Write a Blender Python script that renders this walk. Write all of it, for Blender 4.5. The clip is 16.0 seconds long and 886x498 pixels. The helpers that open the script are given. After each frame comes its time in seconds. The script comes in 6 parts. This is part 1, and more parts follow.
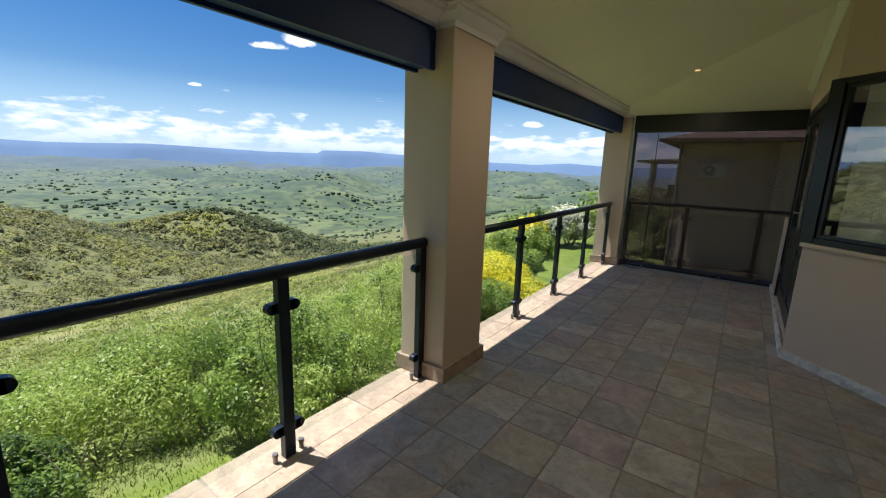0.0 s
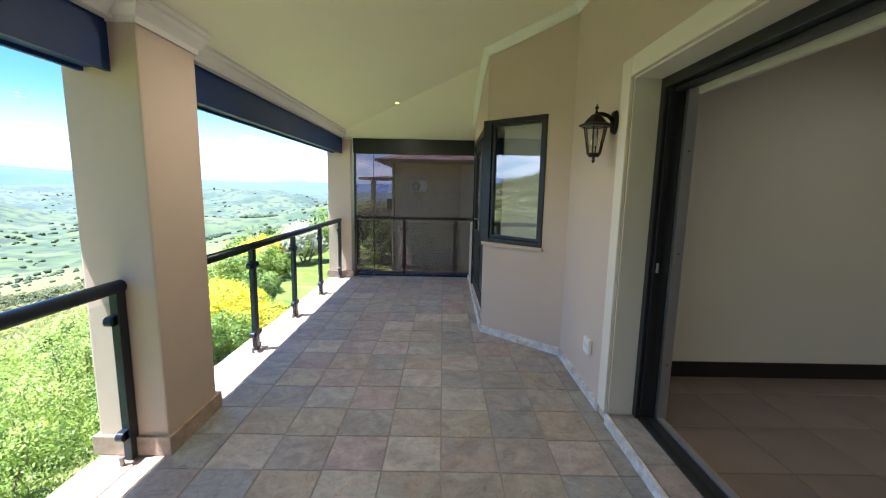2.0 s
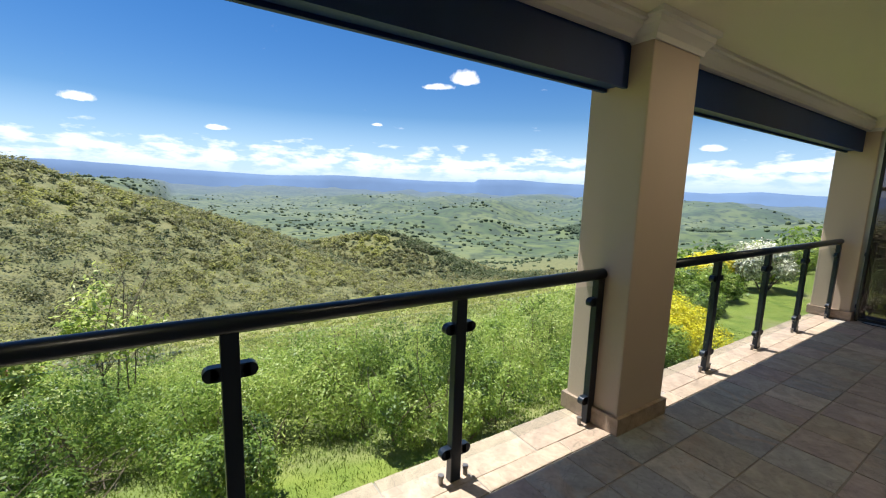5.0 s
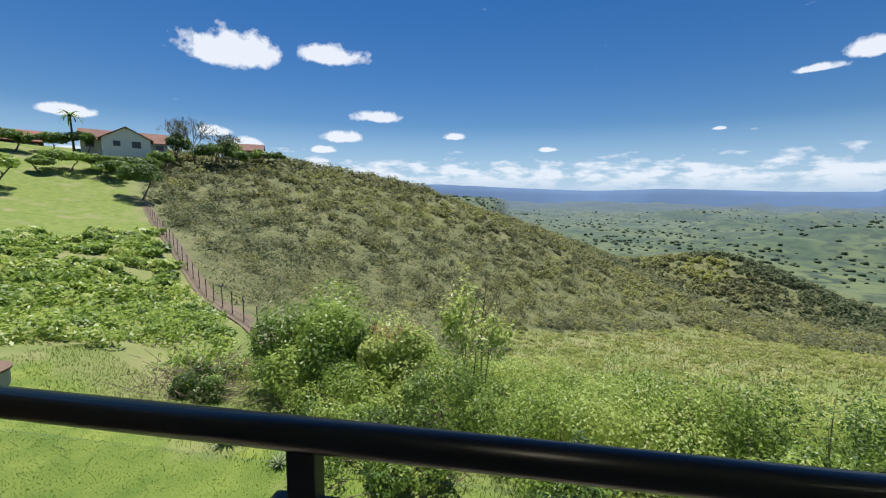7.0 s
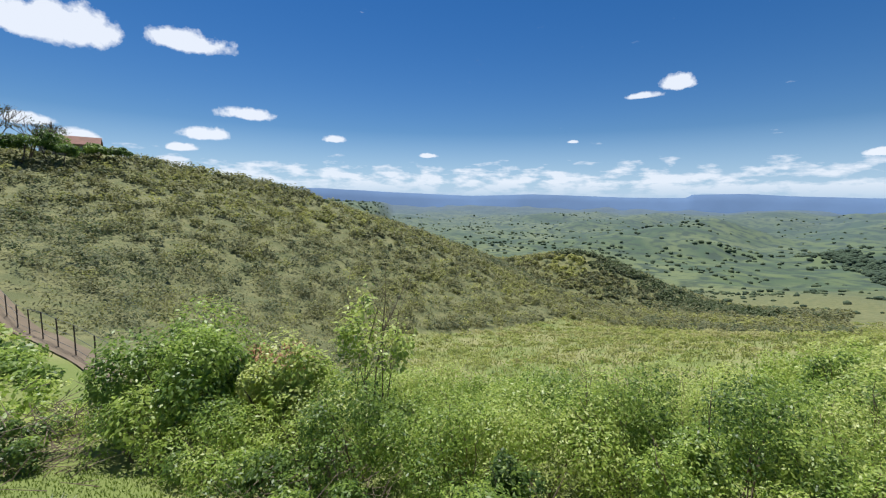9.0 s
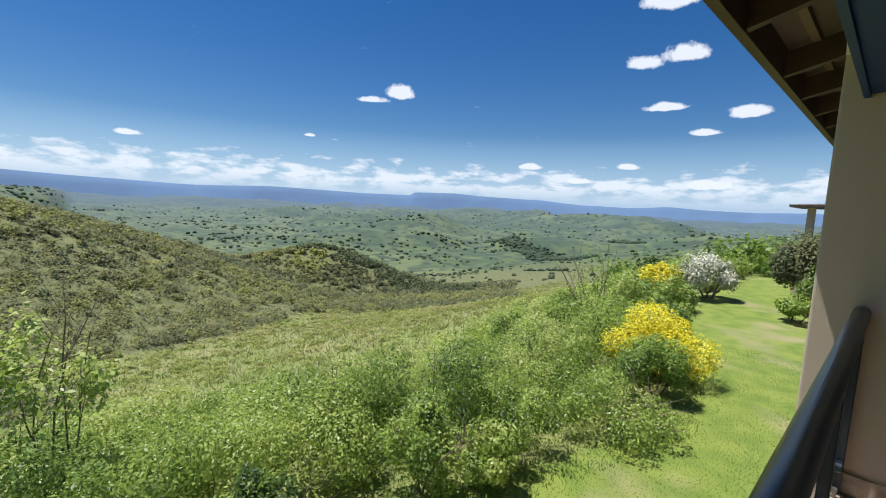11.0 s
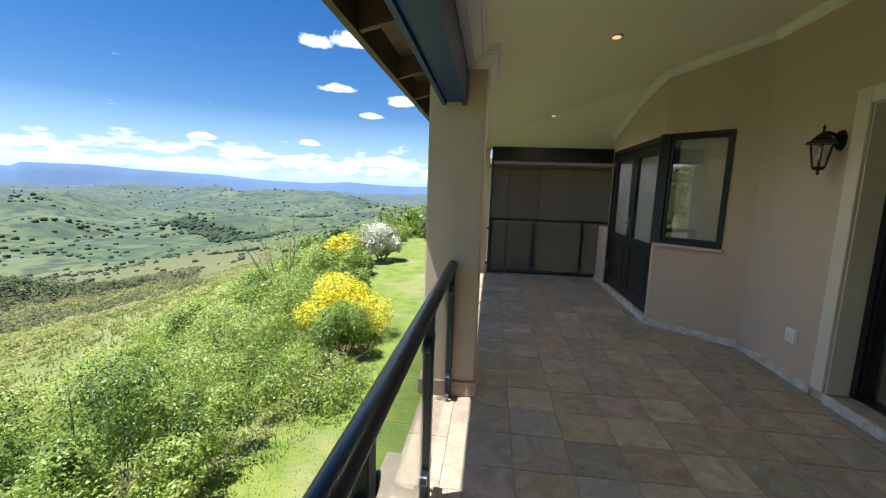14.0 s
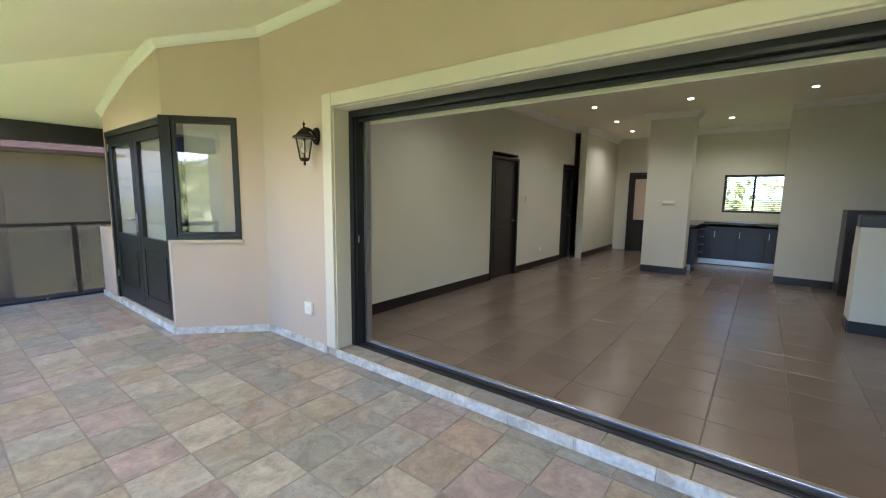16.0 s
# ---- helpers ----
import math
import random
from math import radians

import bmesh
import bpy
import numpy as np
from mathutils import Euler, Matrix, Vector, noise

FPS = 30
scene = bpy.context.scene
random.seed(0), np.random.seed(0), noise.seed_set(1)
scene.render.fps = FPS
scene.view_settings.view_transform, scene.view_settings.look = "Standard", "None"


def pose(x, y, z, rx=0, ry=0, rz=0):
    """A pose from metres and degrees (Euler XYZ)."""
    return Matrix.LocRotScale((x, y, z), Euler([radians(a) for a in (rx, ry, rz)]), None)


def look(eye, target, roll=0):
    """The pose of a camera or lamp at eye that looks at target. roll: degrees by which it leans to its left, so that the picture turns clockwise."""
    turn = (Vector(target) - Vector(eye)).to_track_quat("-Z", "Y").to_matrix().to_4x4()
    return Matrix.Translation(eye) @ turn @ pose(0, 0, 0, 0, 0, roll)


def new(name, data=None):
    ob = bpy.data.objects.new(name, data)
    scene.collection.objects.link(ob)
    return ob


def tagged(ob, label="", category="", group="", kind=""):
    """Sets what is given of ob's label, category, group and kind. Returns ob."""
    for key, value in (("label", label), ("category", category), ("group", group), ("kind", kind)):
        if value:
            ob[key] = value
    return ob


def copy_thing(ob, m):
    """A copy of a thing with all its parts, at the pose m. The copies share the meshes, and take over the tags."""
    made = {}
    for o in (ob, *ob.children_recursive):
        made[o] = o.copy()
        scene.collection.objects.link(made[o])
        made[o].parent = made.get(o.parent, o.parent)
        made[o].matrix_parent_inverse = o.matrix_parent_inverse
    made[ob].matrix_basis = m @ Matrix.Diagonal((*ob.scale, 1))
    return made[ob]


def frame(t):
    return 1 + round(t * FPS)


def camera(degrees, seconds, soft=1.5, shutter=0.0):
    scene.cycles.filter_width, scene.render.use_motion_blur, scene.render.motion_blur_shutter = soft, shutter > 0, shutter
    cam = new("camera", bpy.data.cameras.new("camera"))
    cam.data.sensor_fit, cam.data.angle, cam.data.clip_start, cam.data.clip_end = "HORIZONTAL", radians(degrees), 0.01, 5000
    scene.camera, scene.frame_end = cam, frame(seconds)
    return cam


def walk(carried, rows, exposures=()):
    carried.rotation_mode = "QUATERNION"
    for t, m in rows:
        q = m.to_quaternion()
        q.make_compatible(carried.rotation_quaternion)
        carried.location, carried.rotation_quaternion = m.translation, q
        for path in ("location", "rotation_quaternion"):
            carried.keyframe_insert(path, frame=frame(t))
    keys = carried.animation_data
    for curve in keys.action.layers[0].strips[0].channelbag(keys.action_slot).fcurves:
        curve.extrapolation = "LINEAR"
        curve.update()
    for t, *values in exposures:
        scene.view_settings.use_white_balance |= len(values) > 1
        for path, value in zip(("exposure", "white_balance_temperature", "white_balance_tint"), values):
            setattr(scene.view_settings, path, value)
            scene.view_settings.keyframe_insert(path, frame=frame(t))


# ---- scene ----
cam = camera(94.1, 16.0, soft=1.15)
PATH = [
    (0, (0.198, 0.11, 1.48), (-0.945, 1.702, 1.082), 1.9),
    (0.5, (0.217, 0.124, 1.492), (-0.536, 1.938, 1.112), 1.7),
    (1, (0.221, 0.123, 1.492), (-0.222, 2.042, 1.145), 1.5),
    (1.5, (0.204, 0.116, 1.503), (0.002, 2.081, 1.187), 1.1),
    (2, (0.198, 0.117, 1.508), (0.205, 2.096, 1.22), 1.1),
    (2.5, (0.228, 0.114, 1.508), (0.374, 2.09, 1.239), 1.0),
    (3, (0.23, 0.094, 1.513), (0.446, 2.066, 1.254), 1.1),
    (3.5, (0.19, 0.081, 1.514), (0.208, 2.065, 1.266), 1.0),
    (4, (0.143, 0.086, 1.511), (-0.365, 2.004, 1.262), 0.9),
    (4.5, (0.107, 0.09, 1.513), (-1.047, 1.699, 1.233), 1.6),
    (5, (0.037, 0.058, 1.454), (-1.614, 1.148, 1.164), 1.9),
    (7.5, (-1.030, -0.540, 1.431), (-2.982, -0.899, 1.184), 0.6),
    (8, (-1.258, -0.647, 1.421), (-3.229, -0.890, 1.187), 0.4),
    (8.5, (-1.415, -0.697, 1.429), (-3.402, -0.732, 1.204), 0.6),
    (9, (-1.415, -0.747, 1.426), (-3.386, -0.498, 1.202), 0.9),
    (9.5, (-1.415, -0.797, 1.425), (-3.320, -0.228, 1.201), 1.4),
    (10, (-1.415, -0.786, 1.428), (-3.199, 0.090, 1.204), 1.9),
    (12.5, (-1.404, -0.7, 1.455), (-2.315, 1.065, 1.219), 2.3),
    (13, (-1.361, -0.703, 1.475), (-2.053, 1.156, 1.219), 2.1),
    (13.5, (-1.296, -0.683, 1.492), (-1.777, 1.239, 1.222), 1.8),
    (14, (-1.252, -0.595, 1.479), (-1.474, 1.373, 1.201), 2.0),
    (14.5, (-1.15, -0.485, 1.486), (-1.06, 1.493, 1.204), 1.9),
    (15, (-1.069, -0.383, 1.467), (-0.568, 1.533, 1.187), 1.5),
    (15.5, (-0.987, -0.295, 1.458), (0.093, 1.365, 1.185), 1.0),
    (16, (-0.95, -0.278, 1.46), (0.621, 0.932, 1.201), 0.8),
]
EXPOSE = [(0.0, 0.85, 6400, 10), (0.6, 1.2, 6300, 11), (1.5, 1.9, 5900, 13), (2.5, 2.55, 5550, 16), (3.5, 2.75, 5450, 18), (4.0, 2.3, 5650, 16), (4.5, 1.4, 6200, 10), (5.0, 0.95, 6450, 10),
          (7.5, 0.45, 6350, 9), (10.0, 0.45, 6300, 9), (12.5, 0.72, 6300, 9), (14.0, 1.1, 6150, 11), (15.0, 1.85, 5950, 13), (15.5, 2.7, 5750, 12), (16.0, 3.2, 5750, 12)]
walk(cam, [(t, look(eye, target, roll)) for t, eye, target, roll in PATH], EXPOSE)

# ---- world and sun ----
SUN_TO = Vector((-0.32, -0.12, 1.0)).normalized()
world = bpy.data.worlds.new("world")
scene.world = world
world.use_nodes = True


CLOUDS = [(124.7, 16.0, 5.2, 2.6), (113.2, 16.9, 4.0, 1.8), (107.6, 10.1, 3.2, 1.0), (112.3, 7.4, 2.4, 1.0), (114.9, 5.8, 1.5, 0.6),
          (127.5, 7.3, 2, 0.8), (123.9, 6.2, 2, 0.8), (97.4, 7.9, 1.5, 0.7), (54.2, 14.0, 2.4, 1.2), (58.0, 13.0, 2.6, 0.6), (85.0, 6.2, 1.1, 0.4),
          (23.8, 17.3, 2.0, 1.1), (19.3, 17.8, 2.5, 1.3), (20.4, 12.3, 2.6, 0.6), (12.3, 11.2, 2.2, 0.9), (16.4, 9.3, 1.7, 0.5), (24.6, 5.5, 1.4, 0.6),
          (36.6, 5.3, 1.4, 0.5), (15.5, 3.3, 2.6, 0.8), (20.7, 23.3, 3.6, 1.5), (115.8, 24.0, 6.4, 1.6), (66.0, 8.0, 0.8, 0.3), (30.0, 3.6, 2.0, 0.5), (140, 8, 2.5, 0.8)]


def sky_nodes():
    nt = world.node_tree
    nt.nodes.clear()
    N, L = nt.nodes.new, nt.links.new
    out, bg = N("ShaderNodeOutputWorld"), N("ShaderNodeBackground")
    sky = N("ShaderNodeTexSky")
    sky.sky_type, sky.sun_disc = "NISHITA", False
    sky.sun_elevation = math.asin(SUN_TO.z)
    sky.sun_rotation = math.atan2(SUN_TO.x, SUN_TO.y)
    sky.air_density, sky.dust_density, sky.ozone_density = 1.0, 0.1, 4.0
    bg.inputs[1].default_value = 0.070
    tc, sep = N("ShaderNodeTexCoord"), N("ShaderNodeSeparateXYZ")
    L(tc.outputs["Generated"], sep.inputs[0])
    noise_t = N("ShaderNodeTexNoise"); noise_t.inputs["Scale"].default_value = 1.0
    noise_t.inputs["Detail"].default_value = 8; noise_t.inputs["Roughness"].default_value = 0.56
    stretch = N("ShaderNodeVectorMath"); stretch.operation = "MULTIPLY"; stretch.inputs[1].default_value = (15.0, 46.0, 1.0)
    # more cloud towards the horizon
    thr = N("ShaderNodeMapRange"); thr.inputs[1].default_value, thr.inputs[2].default_value = 0.06, 0.115
    thr.inputs[3].default_value, thr.inputs[4].default_value = 0.42, 0.72
    L(sep.outputs[2], thr.inputs[0])
    sub = N("ShaderNodeMath"); sub.operation = "SUBTRACT"
    L(noise_t.outputs[0], sub.inputs[0]); L(thr.outputs[0], sub.inputs[1])
    # single clouds: azimuth, height, half width and half height in degrees
    az = N("ShaderNodeMath"); az.operation = "ARCTAN2"
    negx = N("ShaderNodeMath"); negx.operation = "MULTIPLY"; negx.inputs[1].default_value = -1.0
    L(sep.outputs[0], negx.inputs[0]); L(negx.outputs[0], az.inputs[0]); L(sep.outputs[1], az.inputs[1])
    el = N("ShaderNodeMath"); el.operation = "ARCSINE"; L(sep.outputs[2], el.inputs[0])
    comb = N("ShaderNodeCombineXYZ"); L(az.outputs[0], comb.inputs[0]); L(el.outputs[0], comb.inputs[1])
    L(comb.outputs[0], stretch.inputs[0]); L(stretch.outputs[0], noise_t.inputs["Vector"])
    best = None
    for a, e, w, h in CLOUDS:
        mp = N("ShaderNodeMapping"); mp.vector_type = "POINT"
        sx, sy = 1 / radians(w), 1 / radians(h)
        mp.inputs["Location"].default_value = (-radians(a) * sx, -radians(e) * sy, 0)
        mp.inputs["Scale"].default_value = (sx, sy, 1)
        L(comb.outputs[0], mp.inputs[0])
        fl = N("ShaderNodeVectorMath"); fl.operation = "MULTIPLY"; fl.inputs[1].default_value = (1, -1.9, 1); L(mp.outputs[0], fl.inputs[0])
        mx = N("ShaderNodeVectorMath"); mx.operation = "MAXIMUM"; L(mp.outputs[0], mx.inputs[0]); L(fl.outputs[0], mx.inputs[1])
        ln = N("ShaderNodeVectorMath"); ln.operation = "LENGTH"; L(mx.outputs[0], ln.inputs[0])
        if best is None:
            best = ln.outputs[1]
        else:
            mn = N("ShaderNodeMath"); mn.operation = "MINIMUM"; L(best, mn.inputs[0]); L(ln.outputs[1], mn.inputs[1]); best = mn.outputs[0]
    cn = N("ShaderNodeTexNoise"); cn.inputs["Scale"].default_value = 24.0; cn.inputs["Detail"].default_value = 7; cn.inputs["Roughness"].default_value = 0.6
    L(tc.outputs["Generated"], cn.inputs["Vector"])
    puff = N("ShaderNodeMath"); puff.operation = "MULTIPLY_ADD"; puff.inputs[1].default_value = 1.9; puff.inputs[2].default_value = -0.88
    L(cn.outputs[0], puff.inputs[0])
    edge = N("ShaderNodeMath"); edge.operation = "ADD"; L(best, edge.inputs[0]); L(puff.outputs[0], edge.inputs[1])
    one = N("ShaderNodeMapRange"); one.inputs[1].default_value, one.inputs[2].default_value = 1.12, 0.78
    L(edge.outputs[0], one.inputs[0])
    mr = N("ShaderNodeMapRange"); mr.inputs[1].default_value, mr.inputs[2].default_value = -0.02, 0.12
    L(sub.outputs[0], mr.inputs[0])
    up = N("ShaderNodeMapRange"); up.inputs[1].default_value, up.inputs[2].default_value = 0.012, 0.05
    L(sep.outputs[2], up.inputs[0])
    fac = N("ShaderNodeMath"); fac.operation = "MULTIPLY"
    L(mr.outputs[0], fac.inputs[0]); L(up.outputs[0], fac.inputs[1])
    both = N("ShaderNodeMath"); both.operation = "MAXIMUM"
    soft = N("ShaderNodeMath"); soft.operation = "MULTIPLY"; soft.inputs[1].default_value = 0.85; L(fac.outputs[0], soft.inputs[0])
    L(soft.outputs[0], both.inputs[0]); L(one.outputs[0], both.inputs[1])
    fac2 = N("ShaderNodeMath"); fac2.operation = "MULTIPLY"; fac2.inputs[1].default_value = 0.9
    L(both.outputs[0], fac2.inputs[0])
    rich = N("ShaderNodeHueSaturation"); rich.inputs["Hue"].default_value = 0.507; rich.inputs["Saturation"].default_value = 1.33; rich.inputs["Value"].default_value = 0.86
    L(sky.outputs[0], rich.inputs["Color"])
    mix = N("ShaderNodeMix"); mix.data_type = "RGBA"
    mix.inputs[7].default_value = (9.6, 9.9, 10.6, 1)
    L(fac2.outputs[0], mix.inputs[0]); low = N("ShaderNodeMapRange"); low.inputs[1].default_value, low.inputs[2].default_value, low.inputs[3].default_value, low.inputs[4].default_value = 0.0, 0.16, 0.8, 0.0
    L(sep.outputs[2], low.inputs[0])
    haze = N("ShaderNodeMix"); haze.data_type = "RGBA"; haze.inputs[7].default_value = (4.6, 6.6, 9.6, 1)
    L(low.outputs[0], haze.inputs[0]); L(rich.outputs[0], haze.inputs[6]); L(haze.outputs[2], mix.inputs[6])
    L(mix.outputs[2], bg.inputs[0]); L(bg.outputs[0], out.inputs[0])


sky_nodes()
sun = new("sun", bpy.data.lights.new("sun", "SUN"))
sun.data.energy, sun.data.angle, sun.data.color = 4.9, radians(0.5), (1.0, 0.96, 0.9)
sun.matrix_world = look(SUN_TO * 30, (0, 0, 0))


# ---- materials ----
def mat(name, col, rough=0.6, metal=0.0, var=0.12, scale=8.0, bump=0.15, bscale=60.0, spread=0.0, col2=None, coat=0.0, bdist=0.004):
    """A painted, stone or metal surface: noise at two scales, fine relief, some change from piece to piece."""
    m = bpy.data.materials.new(name)
    m.use_nodes = True
    nt = m.node_tree
    N, L = nt.nodes.new, nt.links.new
    b = nt.nodes["Principled BSDF"]
    tc = N("ShaderNodeTexCoord")
    n1 = N("ShaderNodeTexNoise"); n1.inputs["Scale"].default_value = scale; n1.inputs["Detail"].default_value = 6
    n2 = N("ShaderNodeTexNoise"); n2.inputs["Scale"].default_value = scale * 0.13; n2.inputs["Detail"].default_value = 3
    for n in (n1, n2):
        L(tc.outputs["Object"], n.inputs["Vector"])
    add = N("ShaderNodeMath"); add.operation = "MULTIPLY_ADD"; add.inputs[1].default_value = 0.5
    L(n1.outputs[0], add.inputs[0]); L(n2.outputs[0], add.inputs[2])
    mr = N("ShaderNodeMapRange"); mr.inputs[1].default_value, mr.inputs[2].default_value = 0.5, 1.0
    L(add.outputs[0], mr.inputs[0])
    mix = N("ShaderNodeMix"); mix.data_type = "RGBA"
    c2 = col2 or [c * (1 - var) for c in col]
    c1 = col if col2 else [min(1, c * (1 + var * 0.5)) for c in col]
    mix.inputs[6].default_value, mix.inputs[7].default_value = (*c2, 1), (*c1, 1)
    L(mr.outputs[0], mix.inputs[0])
    last = mix.outputs[2]
    if spread:
        oi = N("ShaderNodeObjectInfo"); hs = N("ShaderNodeHueSaturation")
        v = N("ShaderNodeMapRange"); v.inputs[3].default_value, v.inputs[4].default_value = 1 - spread, 1 + spread
        L(oi.outputs["Random"], v.inputs[0]); L(v.outputs[0], hs.inputs["Value"]); L(last, hs.inputs["Color"])
        last = hs.outputs[0]
    L(last, b.inputs["Base Color"])
    b.inputs["Roughness"].default_value, b.inputs["Metallic"].default_value = rough, metal
    b.inputs["Coat Weight"].default_value = coat
    if bump:
        n3 = N("ShaderNodeTexNoise"); n3.inputs["Scale"].default_value = bscale; n3.inputs["Detail"].default_value = 4
        L(tc.outputs["Object"], n3.inputs["Vector"])
        bp = N("ShaderNodeBump"); bp.inputs["Strength"].default_value = bump; bp.inputs["Distance"].default_value = bdist
        L(n3.outputs[0], bp.inputs["Height"]); L(bp.outputs[0], b.inputs["Normal"])
    return m


def slate_mat(name, tones, spread=0.18):
    """Split sandstone and slate: each piece takes its tone from a ramp, with cloudy veins and cleft relief."""
    m = bpy.data.materials.new(name)
    m.use_nodes = True
    nt = m.node_tree
    N, L = nt.nodes.new, nt.links.new
    b = nt.nodes["Principled BSDF"]
    oi, tc = N("ShaderNodeObjectInfo"), N("ShaderNodeTexCoord")
    ramp = N("ShaderNodeValToRGB"); ramp.color_ramp.interpolation = "LINEAR"
    els = ramp.color_ramp.elements
    while len(els) < len(tones):
        els.new(0.5)
    for i, c in enumerate(tones):
        els[i].position = i / (len(tones) - 1); els[i].color = (*c, 1)
    L(oi.outputs["Random"], ramp.inputs[0])
    off = N("ShaderNodeVectorMath"); off.operation = "ADD"
    sc = N("ShaderNodeMath"); sc.operation = "MULTIPLY"; sc.inputs[1].default_value = 37.0
    L(oi.outputs["Random"], sc.inputs[0]); L(tc.outputs["Object"], off.inputs[0]); L(sc.outputs[0], off.inputs[1])
    n1 = N("ShaderNodeTexNoise"); n1.inputs["Scale"].default_value = 5.0; n1.inputs["Detail"].default_value = 5; n1.inputs["Distortion"].default_value = 1.6
    n2 = N("ShaderNodeTexNoise"); n2.inputs["Scale"].default_value = 38.0; n2.inputs["Detail"].default_value = 6
    n4 = N("ShaderNodeTexNoise"); n4.inputs["Scale"].default_value = 2.6; n4.inputs["Detail"].default_value = 4; n4.inputs["Distortion"].default_value = 2.5
    for n in (n1, n2, n4):
        L(off.outputs[0], n.inputs["Vector"])
    v = N("ShaderNodeMapRange"); v.inputs[1].default_value, v.inputs[2].default_value = 0.3, 0.7
    v.inputs[3].default_value, v.inputs[4].default_value = 0.78, 1.2
    L(n1.outputs[0], v.inputs[0])
    v2 = N("ShaderNodeMapRange"); v2.inputs[1].default_value, v2.inputs[2].default_value = 0.3, 0.7
    v2.inputs[3].default_value, v2.inputs[4].default_value = 0.88, 1.1
    L(n2.outputs[0], v2.inputs[0])
    mul = N("ShaderNodeMath"); mul.operation = "MULTIPLY"; L(v.outputs[0], mul.inputs[0]); L(v2.outputs[0], mul.inputs[1])
    # veins of ochre and rose
    vein = N("ShaderNodeMapRange"); vein.inputs[1].default_value, vein.inputs[2].default_value = 0.54, 0.68
    L(n4.outputs[0], vein.inputs[0])
    vf = N("ShaderNodeMath"); vf.operation = "MULTIPLY"; vf.inputs[1].default_value = 0.5; L(vein.outputs[0], vf.inputs[0])
    mx = N("ShaderNodeMix"); mx.data_type = "RGBA"; mx.inputs[7].default_value = (0.36, 0.27, 0.2, 1)
    L(vf.outputs[0], mx.inputs[0]); L(ramp.outputs[0], mx.inputs[6])
    n5 = N("ShaderNodeTexNoise"); n5.inputs["Scale"].default_value = 3.4; n5.inputs["Detail"].default_value = 7; n5.inputs["Distortion"].default_value = 3.2
    L(off.outputs[0], n5.inputs["Vector"])
    dif = N("ShaderNodeMath"); dif.operation = "SUBTRACT"; dif.inputs[1].default_value = 0.5; L(n5.outputs[0], dif.inputs[0])
    ab = N("ShaderNodeMath"); ab.operation = "ABSOLUTE"; L(dif.outputs[0], ab.inputs[0])
    line = N("ShaderNodeMapRange"); line.inputs[1].default_value, line.inputs[2].default_value, line.inputs[3].default_value, line.inputs[4].default_value = 0.0, 0.012, 0.72, 1.0
    L(ab.outputs[0], line.inputs[0])
    mul2 = N("ShaderNodeMath"); mul2.operation = "MULTIPLY"; L(mul.outputs[0], mul2.inputs[0]); L(line.outputs[0], mul2.inputs[1])
    hs = N("ShaderNodeHueSaturation"); L(mul2.outputs[0], hs.inputs["Value"]); L(mx.outputs[2], hs.inputs["Color"])
    L(hs.outputs[0], b.inputs["Base Color"])
    r = N("ShaderNodeMapRange"); r.inputs[3].default_value, r.inputs[4].default_value = 0.42, 0.68
    L(n2.outputs[0], r.inputs[0]); L(r.outputs[0], b.inputs["Roughness"])
    hsum = N("ShaderNodeMath"); hsum.operation = "MULTIPLY_ADD"; hsum.inputs[1].default_value = 2.2
    L(n1.outputs[0], hsum.inputs[0]); L(n2.outputs[0], hsum.inputs[2])
    bp = N("ShaderNodeBump"); bp.inputs["Strength"].default_value = 0.45; bp.inputs["Distance"].default_value = 0.005
    L(hsum.outputs[0], bp.inputs["Height"]); L(bp.outputs[0], b.inputs["Normal"])
    return m


def leaf_mat(name, tones, trans=0.35, rough=0.55):
    """Leaves: a tone for each clump (mesh island), thin enough for light to come through."""
    m = bpy.data.materials.new(name)
    m.use_nodes = True
    nt = m.node_tree
    N, L = nt.nodes.new, nt.links.new
    b, out = nt.nodes["Principled BSDF"], nt.nodes["Material Output"]
    at = N("ShaderNodeAttribute"); at.attribute_name = "tone"
    ramp = N("ShaderNodeValToRGB")
    els = ramp.color_ramp.elements
    while len(els) < len(tones):
        els.new(0.5)
    for i, c in enumerate(tones):
        els[i].position = i / (len(tones) - 1); els[i].color = (*c, 1)
    L(at.outputs["Fac"], ramp.inputs[0])
    L(ramp.outputs[0], b.inputs["Base Color"]); b.inputs["Roughness"].default_value = rough
    tr = N("ShaderNodeBsdfTranslucent"); L(ramp.outputs[0], tr.inputs[0])
    ms = N("ShaderNodeMixShader"); ms.inputs[0].default_value = trans
    L(b.outputs[0], ms.inputs[1]); L(tr.outputs[0], ms.inputs[2]); L(ms.outputs[0], out.inputs[0])
    return m


